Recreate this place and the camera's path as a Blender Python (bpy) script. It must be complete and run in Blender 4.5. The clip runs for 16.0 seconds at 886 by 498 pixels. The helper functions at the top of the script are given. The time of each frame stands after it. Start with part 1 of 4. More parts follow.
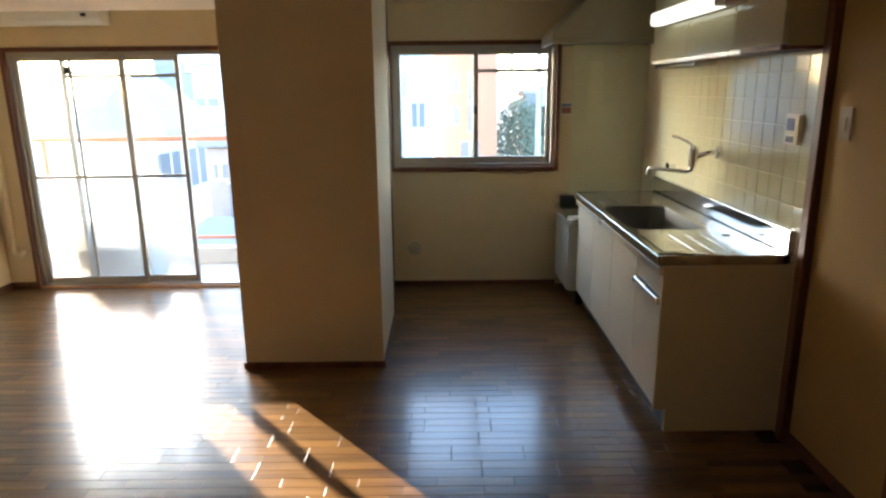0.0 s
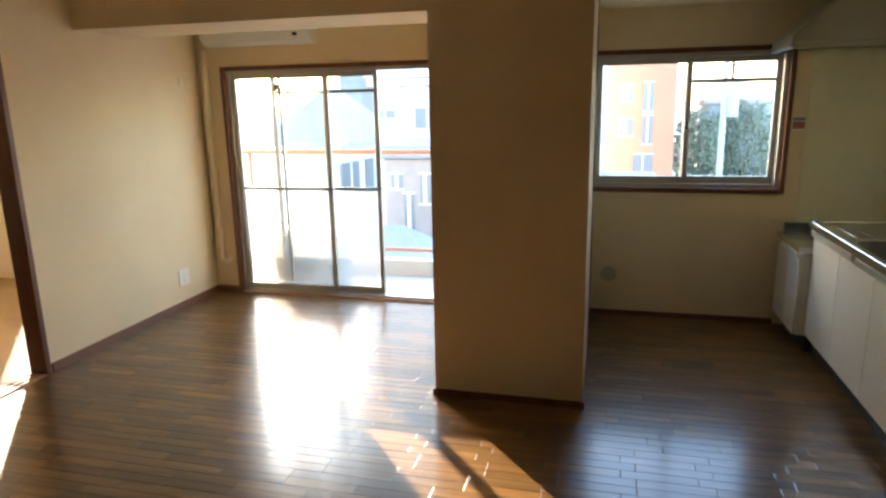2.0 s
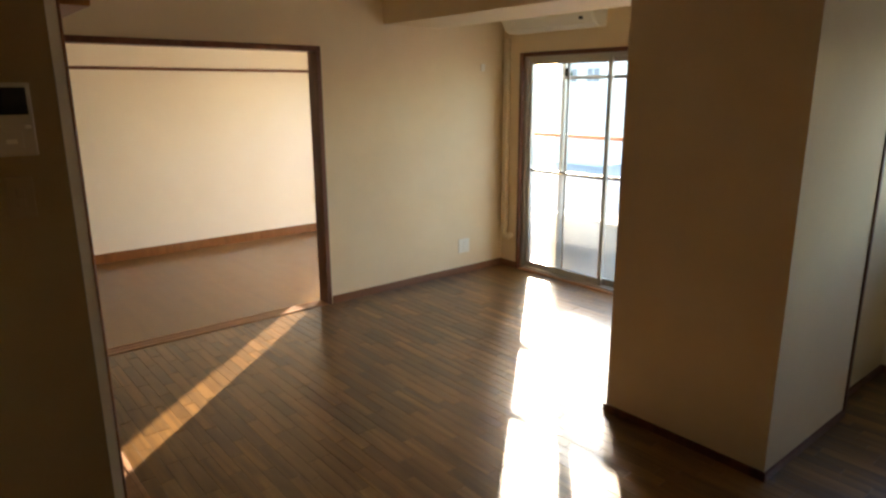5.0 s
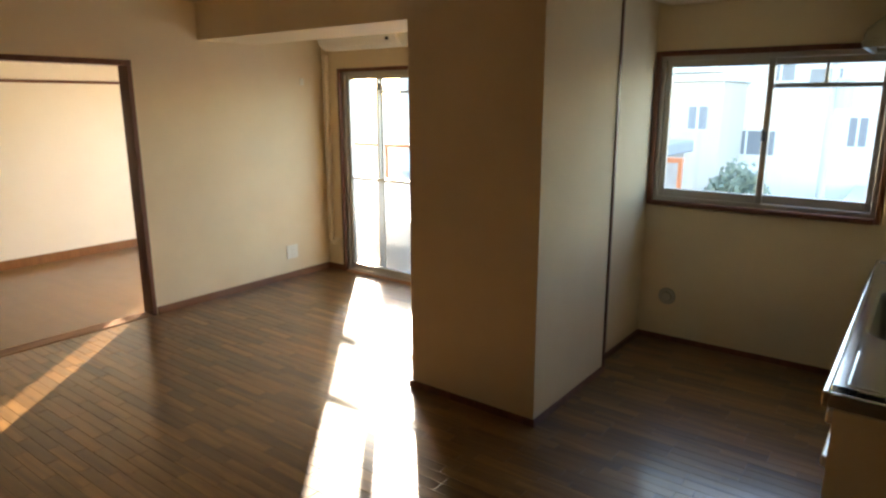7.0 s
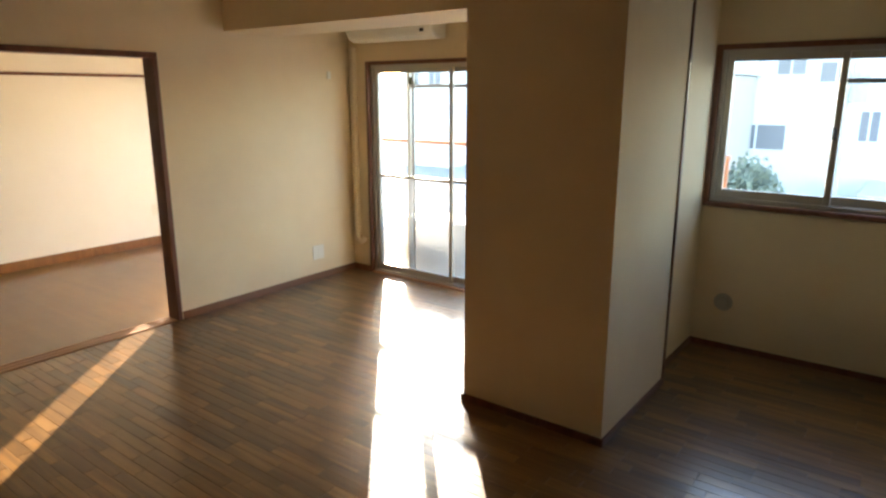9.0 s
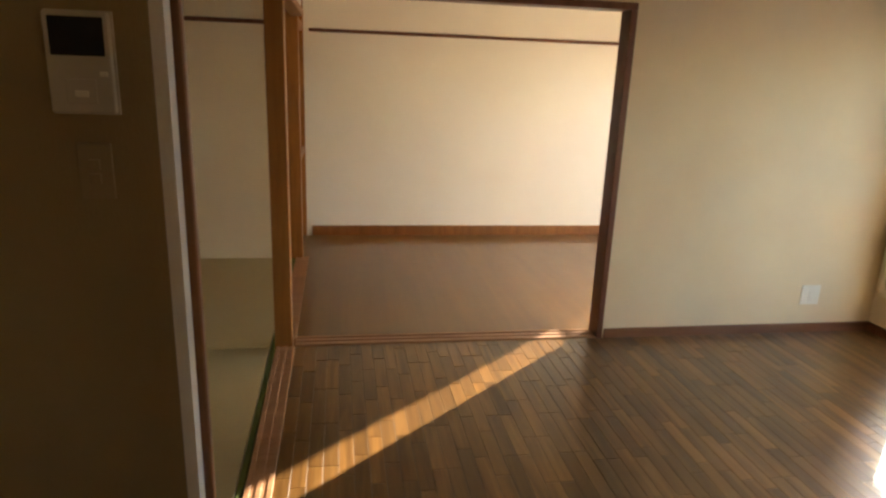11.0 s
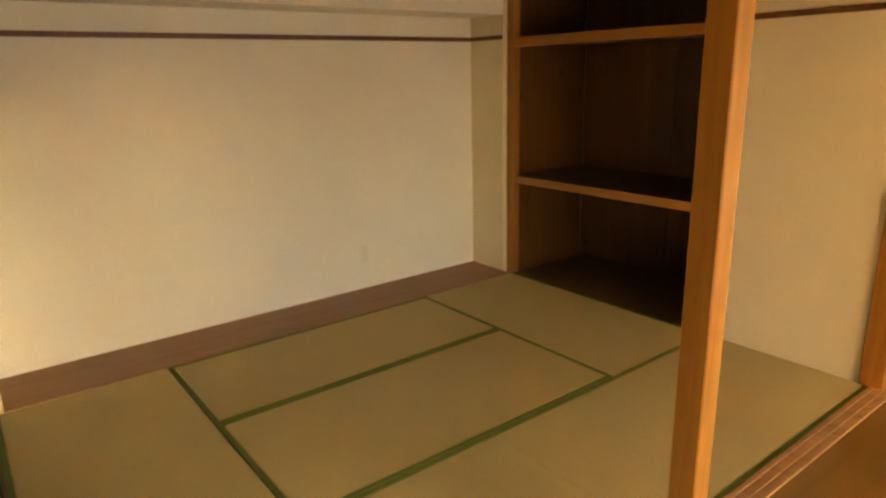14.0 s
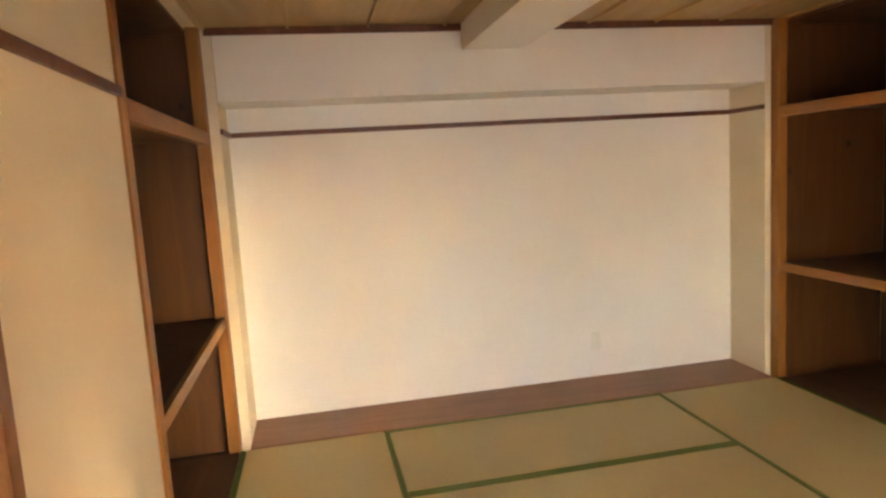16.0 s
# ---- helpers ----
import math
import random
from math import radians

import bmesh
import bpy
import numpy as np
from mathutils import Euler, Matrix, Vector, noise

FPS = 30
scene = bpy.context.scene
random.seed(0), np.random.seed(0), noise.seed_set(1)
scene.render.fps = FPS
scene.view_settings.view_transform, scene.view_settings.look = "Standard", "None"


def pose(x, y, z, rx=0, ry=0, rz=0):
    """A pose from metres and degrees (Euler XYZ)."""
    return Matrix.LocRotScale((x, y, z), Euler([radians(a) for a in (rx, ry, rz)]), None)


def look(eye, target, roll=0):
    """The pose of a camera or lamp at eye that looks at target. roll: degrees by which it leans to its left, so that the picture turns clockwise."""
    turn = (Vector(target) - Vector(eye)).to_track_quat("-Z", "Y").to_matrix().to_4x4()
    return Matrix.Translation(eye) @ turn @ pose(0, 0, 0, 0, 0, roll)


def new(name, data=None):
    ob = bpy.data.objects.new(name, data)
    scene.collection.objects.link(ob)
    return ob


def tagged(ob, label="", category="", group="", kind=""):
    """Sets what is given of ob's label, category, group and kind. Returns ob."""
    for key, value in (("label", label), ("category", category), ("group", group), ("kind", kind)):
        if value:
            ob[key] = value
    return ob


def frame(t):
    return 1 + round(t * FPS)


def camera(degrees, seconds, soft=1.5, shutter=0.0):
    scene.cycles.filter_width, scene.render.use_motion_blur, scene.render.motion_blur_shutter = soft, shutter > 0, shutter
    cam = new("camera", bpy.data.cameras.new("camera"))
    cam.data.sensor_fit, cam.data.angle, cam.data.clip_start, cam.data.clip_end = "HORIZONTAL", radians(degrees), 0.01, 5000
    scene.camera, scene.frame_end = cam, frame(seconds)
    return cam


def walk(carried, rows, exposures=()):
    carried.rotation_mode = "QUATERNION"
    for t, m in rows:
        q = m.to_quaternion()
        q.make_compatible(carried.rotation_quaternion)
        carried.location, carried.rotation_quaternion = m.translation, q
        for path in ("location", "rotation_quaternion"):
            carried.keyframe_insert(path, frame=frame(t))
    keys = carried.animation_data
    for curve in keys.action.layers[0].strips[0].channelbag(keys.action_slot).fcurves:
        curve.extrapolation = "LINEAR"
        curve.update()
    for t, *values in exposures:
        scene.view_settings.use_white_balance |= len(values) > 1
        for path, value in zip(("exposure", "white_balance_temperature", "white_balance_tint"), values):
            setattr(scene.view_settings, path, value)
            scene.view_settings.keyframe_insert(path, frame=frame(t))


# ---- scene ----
cam = camera(69.1, 16.0, soft=2.5)
PATH = [
    (0, (1.095, 0.682, 1.48), (1.09, 2.623, 0.999), -0.6),
    (0.5, (1.059, 0.668, 1.506), (1.168, 2.61, 1.041), -0.5),
    (1, (1.03, 0.678, 1.5), (1.035, 2.628, 1.057), -0.4),
    (1.5, (0.953, 0.735, 1.508), (0.704, 2.67, 1.065), -0.1),
    (2, (0.837, 0.934, 1.502), (0.35, 2.822, 1.059), -1.1),
    (2.5, (0.813, 1.152, 1.484), (0.12, 2.964, 0.998), -0.4),
    (3, (0.856, 1.355, 1.462), (-0.051, 3.082, 1.023), 0.0),
    (3.5, (0.971, 1.522, 1.451), (-0.188, 3.102, 1.05), -1.8),
    (4, (1.231, 1.622, 1.424), (-0.217, 2.921, 0.96), -0.2),
    (4.2, (1.321, 1.634, 1.461), (-0.175, 2.871, 0.981), -0.4),
    (6.3, (2.073, 1.374, 1.53), (0.594, 2.636, 1.06), 0.7),
    (6.5, (2.078, 1.396, 1.536), (0.685, 2.756, 1.074), 0.2),
    (7, (2.119, 1.449, 1.53), (0.943, 3.003, 1.081), -0.1),
    (7.5, (2.126, 1.464, 1.538), (1.169, 3.163, 1.092), -0.2),
    (8, (2.097, 1.469, 1.544), (1.194, 3.197, 1.1), 0.4),
    (8.5, (1.979, 1.466, 1.554), (0.952, 3.119, 1.092), 0.4),
    (9, (1.756, 1.451, 1.545), (0.588, 3.005, 1.075), -0.0),
    (9.5, (1.603, 1.508, 1.509), (0.18, 2.806, 0.972), 0.5),
    (10, (1.401, 1.754, 1.461), (-0.278, 2.717, 0.958), -0.2),
    (10.2, (1.348, 1.841, 1.434), (-0.388, 2.703, 0.939), 0.6),
    (12.3, (0.181, 2.833, 1.568), (-1.609, 2.216, 0.922), 1.0),
    (12.5, (0.11, 2.818, 1.589), (-1.641, 2.11, 0.931), 1.0),
    (13, (-0.213, 2.858, 1.54), (-1.769, 1.832, 0.813), -1.4),
    (13.5, (-0.414, 2.949, 1.55), (-1.728, 1.596, 0.886), -1.4),
    (14, (-0.658, 2.932, 1.486), (-1.83, 1.4, 0.957), -1.4),
    (14.5, (-0.823, 2.947, 1.483), (-1.846, 1.275, 1.087), -2.8),
    (15, (-1.009, 3.016, 1.443), (-1.767, 1.186, 1.166), -1.3),
    (15.5, (-1.097, 3.032, 1.45), (-1.644, 1.126, 1.19), -2.8),
    (16, (-1.106, 3.025, 1.451), (-1.49, 1.077, 1.205), -3.5),
]

# one exposure for the dim flat against the bright outdoors
EXPOSURES = [(0.0, 3.85, 6000, 10), (2.5, 3.65, 6350, 10), (4.2, 3.4, 6450, 11), (6.4, 3.5, 6450, 11), (8.0, 3.75, 6400, 11), (10.2, 3.47, 6400, 11), (12.4, 3.98, 6450, 10), (13.0, 4.25, 7500, 10), (14.0, 4.78, 10000, 10), (15.0, 4.97, 9300, 12), (16.0, 5.38, 7000, 16)]
walk(cam, [(t, look(eye, target, roll)) for t, eye, target, roll in PATH], EXPOSURES)

# ---------------------------------------------------------------- light
SUN_DIR = Vector((0.655, -0.755, -0.33)).normalized()   # the way the sunlight travels
world = bpy.data.worlds.new("sky_world")
scene.world = world
world.use_nodes = True
wt = world.node_tree
sky = wt.nodes.new("ShaderNodeTexSky")
sky.sky_type, sky.sun_disc = "NISHITA", False
sky.sun_elevation = math.asin(-SUN_DIR.z)
sky.sun_rotation = math.atan2(-SUN_DIR.x, -SUN_DIR.y)
wt.links.new(sky.outputs[0], wt.nodes["Background"].inputs[0])
wt.nodes["Background"].inputs[1].default_value = 0.15
sun = new("sun", bpy.data.lights.new("sun", "SUN"))
sun.data.energy, sun.data.angle, sun.data.color = 2.6, radians(0.6), (1.0, 0.86, 0.66)
sun.matrix_world = look((-4, 12, 8), Vector((-4, 12, 8)) + SUN_DIR)

# ---------------------------------------------------------------- materials
def node_mat(name, rough=0.6, metal=0.0, spec=0.5):
    m = bpy.data.materials.new(name)
    m.use_nodes = True
    nt = m.node_tree
    b = nt.nodes["Principled BSDF"]
    b.inputs["Roughness"].default_value = rough
    b.inputs["Metallic"].default_value = metal
    b.inputs["Specular IOR Level"].default_value = spec
    return m, nt, b


def coords(nt, scale=(1, 1, 1), rot=(0, 0, 0)):
    tc = nt.nodes.new("ShaderNodeTexCoord")
    mp = nt.nodes.new("ShaderNodeMapping")
    mp.inputs["Scale"].default_value = scale
    mp.inputs["Rotation"].default_value = rot
    nt.links.new(tc.outputs["Object"], mp.inputs["Vector"])
    return mp.outputs["Vector"]


def noise_tex(nt, vec, scale, detail=4.0, rough=0.55, dist=0.0):
    n = nt.nodes.new("ShaderNodeTexNoise")
    n.inputs["Scale"].default_value = scale
    n.inputs["Detail"].default_value = detail
    n.inputs["Roughness"].default_value = rough
    n.inputs["Distortion"].default_value = dist
    nt.links.new(vec, n.inputs["Vector"])
    return n.outputs["Fac"]


def ramp(nt, fac, stops):
    r = nt.nodes.new("ShaderNodeValToRGB")
    el = r.color_ramp.elements
    while len(el) < len(stops):
        el.new(0.5)
    for e, (p, c) in zip(el, stops):
        e.position, e.color = p, (*c, 1)
    nt.links.new(fac, r.inputs[0])
    return r.outputs["Color"]


def mix(nt, fac, a, b, kind="MIX"):
    m = nt.nodes.new("ShaderNodeMix")
    m.data_type, m.blend_type = "RGBA", kind
    for sock, v in ((m.inputs[0], fac), (m.inputs[6], a), (m.inputs[7], b)):
        if isinstance(v, (int, float)):
            sock.default_value = v
        elif isinstance(v, tuple):
            sock.default_value = (*v, 1)
        else:
            nt.links.new(v, sock)
    return m.outputs[2]


def spread(nt, fac, lo, hi):
    mr = nt.nodes.new("ShaderNodeMapRange")
    mr.inputs["To Min"].default_value, mr.inputs["To Max"].default_value = lo, hi
    nt.links.new(fac, mr.inputs["Value"])
    return mr.outputs["Result"]


def bump(nt, b, height, strength=0.2, dist=0.002):
    n = nt.nodes.new("ShaderNodeBump")
    n.inputs["Strength"].default_value, n.inputs["Distance"].default_value = strength, dist
    nt.links.new(height, n.inputs["Height"])
    nt.links.new(n.outputs["Normal"], b.inputs["Normal"])


def piece_random(nt):
    return nt.nodes.new("ShaderNodeObjectInfo").outputs["Random"]


def island_random(nt):
    return nt.nodes.new("ShaderNodeNewGeometry").outputs["Random Per Island"]


def wallpaper(name, base, stain, rough=0.75):
    m, nt, b = node_mat(name, rough, spec=0.3)
    v = coords(nt)
    big = noise_tex(nt, v, 1.3, 5, 0.6)
    fine = noise_tex(nt, v, 260.0, 2, 0.6)
    weave = noise_tex(nt, coords(nt, (1, 1, 0.25)), 190.0, 2, 0.5)
    c = ramp(nt, big, [(0.32, stain), (0.62, base)])
    c = mix(nt, spread(nt, weave, 0.0, 0.35), c, tuple(x * 0.9 for x in base))
    nt.links.new(c, b.inputs["Base Color"])
    add = nt.nodes.new("ShaderNodeMath")
    nt.links.new(fine, add.inputs[0])
    nt.links.new(weave, add.inputs[1])
    bump(nt, b, add.outputs[0], 0.35, 0.0015)
    return m


def wood(name, dark, mid, light, axis="x", rough=0.45, grain=1.0, coat=0.0, rnd=None, spread_amt=0.35, spec=0.5, knots=False):
    """Wood whose fibres run along one axis of the object."""
    m, nt, b = node_mat(name, rough, spec=spec)
    along, across = 1.2 * grain, 16.0 * grain
    sc = {"x": (along, across, across), "y": (across, along, across), "z": (across, across, along)}[axis]
    v = coords(nt, sc)
    if rnd:
        shift = nt.nodes.new("ShaderNodeVectorMath")
        shift.operation = "MULTIPLY_ADD"
        comb = nt.nodes.new("ShaderNodeCombineXYZ")
        r = rnd(nt)
        for i in range(3):
            nt.links.new(r, comb.inputs[i])
        nt.links.new(comb.outputs[0], shift.inputs[0])
        shift.inputs[1].default_value = (37.0, 91.0, 53.0)
        nt.links.new(v, shift.inputs[2])
        v = shift.outputs[0]
    g = noise_tex(nt, v, 1.0, 8, 0.62, 0.8)
    fib = noise_tex(nt, v, 6.0, 3, 0.6)
    c = ramp(nt, g, [(0.3, dark), (0.5, mid), (0.72, light)])
    c = mix(nt, spread(nt, fib, 0.0, 0.4), c, tuple(x * 0.72 for x in mid), "MIX")
    if rnd:
        hsv = nt.nodes.new("ShaderNodeHueSaturation")
        nt.links.new(spread(nt, r, 1 - spread_amt, 1 + spread_amt), hsv.inputs["Value"])
        nt.links.new(c, hsv.inputs["Color"])
        c = hsv.outputs["Color"]
    if knots:
        vo = nt.nodes.new("ShaderNodeTexVoronoi")
        vo.inputs["Scale"].default_value = 2.6
        nt.links.new(coords(nt, (1.0, 1.0, 0.8)), vo.inputs["Vector"])
        c = mix(nt, ramp(nt, vo.outputs["Distance"], [(0.03, (1, 1, 1)), (0.075, (0, 0, 0))]), c, tuple(x * 0.3 for x in dark))
    nt.links.new(c, b.inputs["Base Color"])
    nt.links.new(spread(nt, noise_tex(nt, v if rnd else coords(nt), 0.4 if rnd else 7.0, 4), rough * 0.85, rough * 1.18), b.inputs["Roughness"])
    if coat:
        b.inputs["Coat Weight"].default_value = coat
        b.inputs["Coat Roughness"].default_value = 0.15
        b.inputs["Coat IOR"].default_value = 1.55
    bump(nt, b, fib, 0.12, 0.001)
    return m


def plain(name, col, rough=0.5, metal=0.0, vary=0.12, scale=5.0, bumpy=0.0, spec=0.5):
    m, nt, b = node_mat(name, rough, metal, spec)
    v = coords(nt)
    n1, n2 = noise_tex(nt, v, scale, 5, 0.6), noise_tex(nt, v, scale * 14, 3, 0.6)
    c = mix(nt, n1, tuple(x * (1 - vary) for x in col), tuple(min(1.0, x * (1 + vary)) for x in col))
    c = mix(nt, spread(nt, n2, 0, vary), c, tuple(x * 0.7 for x in col))
    nt.links.new(c, b.inputs["Base Color"])
    nt.links.new(spread(nt, n1, rough * 0.8, min(1.0, rough * 1.25)), b.inputs["Roughness"])
    if bumpy:
        bump(nt, b, n2, bumpy, 0.002)
    return m


def glass(name, frosted=False):
    m = bpy.data.materials.new(name)
    m.use_nodes = True
    nt = m.node_tree
    nt.nodes.remove(nt.nodes["Principled BSDF"])
    out = nt.nodes["Material Output"]
    tr = nt.nodes.new("ShaderNodeBsdfTransparent")
    gl = nt.nodes.new("ShaderNodeBsdfGlossy")
    gl.inputs["Roughness"].default_value = 0.02
    face = nt.nodes.new("ShaderNodeLayerWeight")           # gloss that grows towards grazing angles
    face.inputs["Blend"].default_value = 0.5
    power = nt.nodes.new("ShaderNodeMath")
    power.operation = "POWER"
    power.inputs[1].default_value = 5.0
    nt.links.new(face.outputs["Facing"], power.inputs[0])
    fr = nt.nodes.new("ShaderNodeMath")
    fr.operation = "MULTIPLY_ADD"
    fr.inputs[1].default_value, fr.inputs[2].default_value = 0.9, 0.04
    nt.links.new(power.outputs[0], fr.inputs[0])
    ms = nt.nodes.new("ShaderNodeMixShader")
    if frosted:
        rf = nt.nodes.new("ShaderNodeBsdfRefraction")
        rf.inputs["Roughness"].default_value = 0.28
        rf.inputs["IOR"].default_value = 1.08
        rf.inputs["Color"].default_value = (0.96, 0.98, 0.98, 1)
        tl = nt.nodes.new("ShaderNodeBsdfTranslucent")
        tl.inputs["Color"].default_value = (0.94, 0.97, 0.97, 1)
        both = nt.nodes.new("ShaderNodeMixShader")
        both.inputs[0].default_value = 0.12
        nt.links.new(rf.outputs[0], both.inputs[1])
        nt.links.new(tl.outputs[0], both.inputs[2])
        part_clear = nt.nodes.new("ShaderNodeMixShader")
        part_clear.inputs[0].default_value = 0.6
        nt.links.new(both.outputs[0], part_clear.inputs[1])
        nt.links.new(tr.outputs[0], part_clear.inputs[2])
        first = part_clear.outputs[0]
    else:
        tr.inputs["Color"].default_value = (0.95, 0.97, 0.97, 1)
        first = tr.outputs[0]
    nt.links.new(fr.outputs[0], ms.inputs[0])
    nt.links.new(first, ms.inputs[1])
    nt.links.new(gl.outputs[0], ms.inputs[2])
    nt.links.new(ms.outputs[0], out.inputs["Surface"])
    return m


M_WALL = wallpaper("cream_wallpaper", (0.78, 0.645, 0.43), (0.72, 0.575, 0.37))
# hall wall's cream paper, browned so its shade sits in the base colour
M_SHADED_HALL = wallpaper("shaded_hall_paper", (0.46, 0.30, 0.13), (0.41, 0.265, 0.11))
# cream paper again, the intercom face's shade mixed into the colour
M_INTERCOM_WALL = wallpaper("shaded_living_paper", (0.36, 0.25, 0.12), (0.325, 0.225, 0.105))
M_HALL_WALL = wallpaper("hall_paper", (0.74, 0.61, 0.41), (0.68, 0.55, 0.36))
M_WHITE_WALL = wallpaper("white_wallpaper", (0.88, 0.84, 0.765), (0.845, 0.795, 0.71))
M_CEIL = wallpaper("ceiling_paper", (0.74, 0.64, 0.46), (0.70, 0.60, 0.42))
PLANK_TONES = ((0.08, 0.035, 0.009), (0.18, 0.087, 0.022), (0.285, 0.147, 0.043))
M_PLANK = wood("floor_strip_wood", *PLANK_TONES, "x", 0.30, 1.0, 0.55, piece_random, 0.32, 0.45)
M_PLANK_FAR = wood("floor_strip_wood_far", *PLANK_TONES, "x", 0.30, 1.0, 0.55, island_random, 0.32, 0.45)
M_SUBFLOOR = plain("floor_gap_dark", (0.03, 0.014, 0.007), 0.6)
M_SHEET = wood("brown_sheet_floor", (0.155, 0.068, 0.011), (0.19, 0.087, 0.015), (0.23, 0.109, 0.021), "x", 0.30, 0.35, 0.35)
M_DARK_TRIM = wood("dark_stained_trim", (0.09, 0.030, 0.014), (0.145, 0.050, 0.023), (0.21, 0.078, 0.036), "z", 0.4)
M_BASEBOARD = wood("brown_baseboard", (0.12, 0.05, 0.02), (0.18, 0.075, 0.03), (0.24, 0.105, 0.042), "y", 0.42)
M_PINE = wood("honey_pine", (0.26, 0.095, 0.016), (0.35, 0.14, 0.026), (0.44, 0.19, 0.04), "z", 0.42)
M_PINE_H = wood("honey_pine_rail", (0.26, 0.095, 0.016), (0.35, 0.14, 0.026), (0.44, 0.19, 0.04), "y", 0.42)
M_PINE_X = wood("honey_pine_head", (0.26, 0.095, 0.016), (0.35, 0.14, 0.026), (0.44, 0.19, 0.04), "x", 0.42)
M_JAMB = wood("reddish_jamb_wood", (0.16, 0.055, 0.014), (0.225, 0.084, 0.02), (0.29, 0.118, 0.03), "z", 0.4)
M_CREAM2 = wallpaper("pale_cream_paper", (0.78, 0.68, 0.50), (0.73, 0.62, 0.44))
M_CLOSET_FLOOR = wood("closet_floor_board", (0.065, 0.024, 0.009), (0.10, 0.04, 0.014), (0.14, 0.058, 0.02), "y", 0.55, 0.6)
M_SILL = wood("grooved_sill_wood", (0.30, 0.14, 0.06), (0.40, 0.20, 0.09), (0.50, 0.27, 0.13), "y", 0.5)
M_BOARD = wood("brown_edge_board", (0.24, 0.11, 0.05), (0.31, 0.145, 0.068), (0.38, 0.18, 0.085), "x", 0.45)
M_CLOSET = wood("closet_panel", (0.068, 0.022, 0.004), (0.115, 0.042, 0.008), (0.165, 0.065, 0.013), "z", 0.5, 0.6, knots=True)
M_CEIL_WOOD = wood("ceiling_board_wood", (0.44, 0.27, 0.10), (0.52, 0.33, 0.13), (0.6, 0.40, 0.17), "y", 0.5, 0.5)
M_ALU = plain("sash_aluminium", (0.52, 0.50, 0.46), 0.42, 0.85, 0.1)
M_GLASS = glass("clear_glass")
M_FROST = glass("frosted_glass", True)
M_STEEL = plain("sink_steel", (0.60, 0.61, 0.62), 0.13, 1.0, 0.1, 9.0)
# matte steel whose dark colour stands in for the basin's dark reflections
M_BASIN = plain("dull_shaded_basin_steel", (0.24, 0.24, 0.235), 0.42, 1.0, 0.12, 9.0)
M_CHROME = plain("chrome", (0.72, 0.72, 0.72), 0.12, 1.0, 0.05)
M_CAB = plain("cabinet_white", (0.80, 0.77, 0.68), 0.38, 0.0, 0.04)
M_CAB_SIDE = plain("cabinet_side_beige", (0.82, 0.74, 0.56), 0.5, 0.0, 0.06)
M_BLACK = plain("black_plastic", (0.02, 0.02, 0.02), 0.4)
M_PLASTIC = plain("ivory_plastic", (0.80, 0.76, 0.66), 0.4, 0.0, 0.04)
# intercom and switch plastics, darkened to carry the dimness of their walls
M_INTERCOM = plain("dimmed_ivory_plastic", (0.56, 0.47, 0.33), 0.4, 0.0, 0.05)
M_DIM_PLASTIC = plain("dimmed_beige_plastic", (0.34, 0.235, 0.12), 0.45, 0.0, 0.06)
M_TILE = plain("cream_tile", (0.74, 0.70, 0.48), 0.08, 0.0, 0.06, 3.0)
M_GROUT = plain("tile_grout", (0.71, 0.66, 0.45), 0.6)
M_ALU_BRIGHT = plain("bright_aluminium", (0.78, 0.78, 0.76), 0.28, 0.9, 0.06)
M_CAB_GLOSS = plain("glossy_cream_door", (0.60, 0.54, 0.36), 0.15, 0.0, 0.05)
M_HOOD = plain("hood_beige_enamel", (0.33, 0.29, 0.20), 0.3, 0.0, 0.1)
M_BLUE = plain("blue_print", (0.17, 0.22, 0.45), 0.5)
M_RED = plain("red_print", (0.38, 0.14, 0.12), 0.5)
M_SCREEN = plain("dark_screen", (0.02, 0.022, 0.028), 0.12)
M_VENT = plain("grey_vent_plastic", (0.44, 0.41, 0.34), 0.5)
M_TUBE, _nt, _b = node_mat("lamp_glow", 0.4)
_b.inputs["Base Color"].default_value = (0.9, 0.92, 0.85, 1)
_b.inputs["Emission Color"].default_value = (1.0, 1.0, 0.80, 1)
_b.inputs["Emission Strength"].default_value = 0.12
M_CONCRETE = plain("balcony_concrete", (0.50, 0.49, 0.47), 0.85, 0.0, 0.15, 3.0, 0.3)
M_UNIT = plain("outdoor_unit_grey", (0.30, 0.31, 0.30), 0.5)
M_GROUND = plain("pale_asphalt", (0.34, 0.33, 0.31), 0.9, 0.0, 0.3, 0.15)
M_ORANGE = plain("orange_render", (0.52, 0.25, 0.16), 0.8, 0.0, 0.15, 0.6)
M_FAR_WHITE = plain("white_render", (0.74, 0.74, 0.72), 0.8, 0.0, 0.08, 0.5)
M_FAR_GREY = plain("grey_render", (0.45, 0.46, 0.47), 0.8, 0.0, 0.12, 0.5)
M_FAR_BEIGE = plain("beige_mortar", (0.52, 0.48, 0.43), 0.85, 0.0, 0.15, 0.8)
M_TIMBER = plain("weathered_timber", (0.33, 0.28, 0.25), 0.8, 0.0, 0.35, 3.0)
M_SLATE_DARK = plain("dark_blue_roof", (0.24, 0.26, 0.30), 0.45, 0.0, 0.2, 2.0)
M_FAR_GLASS = plain("far_window_glass", (0.22, 0.23, 0.25), 0.2, 0.0, 0.15, 0.5)
M_SLATE = plain("blue_grey_roof", (0.42, 0.415, 0.40), 0.5, 0.0, 0.2, 2.0)
M_BARK = plain("bark", (0.12, 0.08, 0.05), 0.9)
M_LEAF = plain("leaf_green", (0.21, 0.24, 0.17), 0.6, 0.0, 0.3, 1.0)
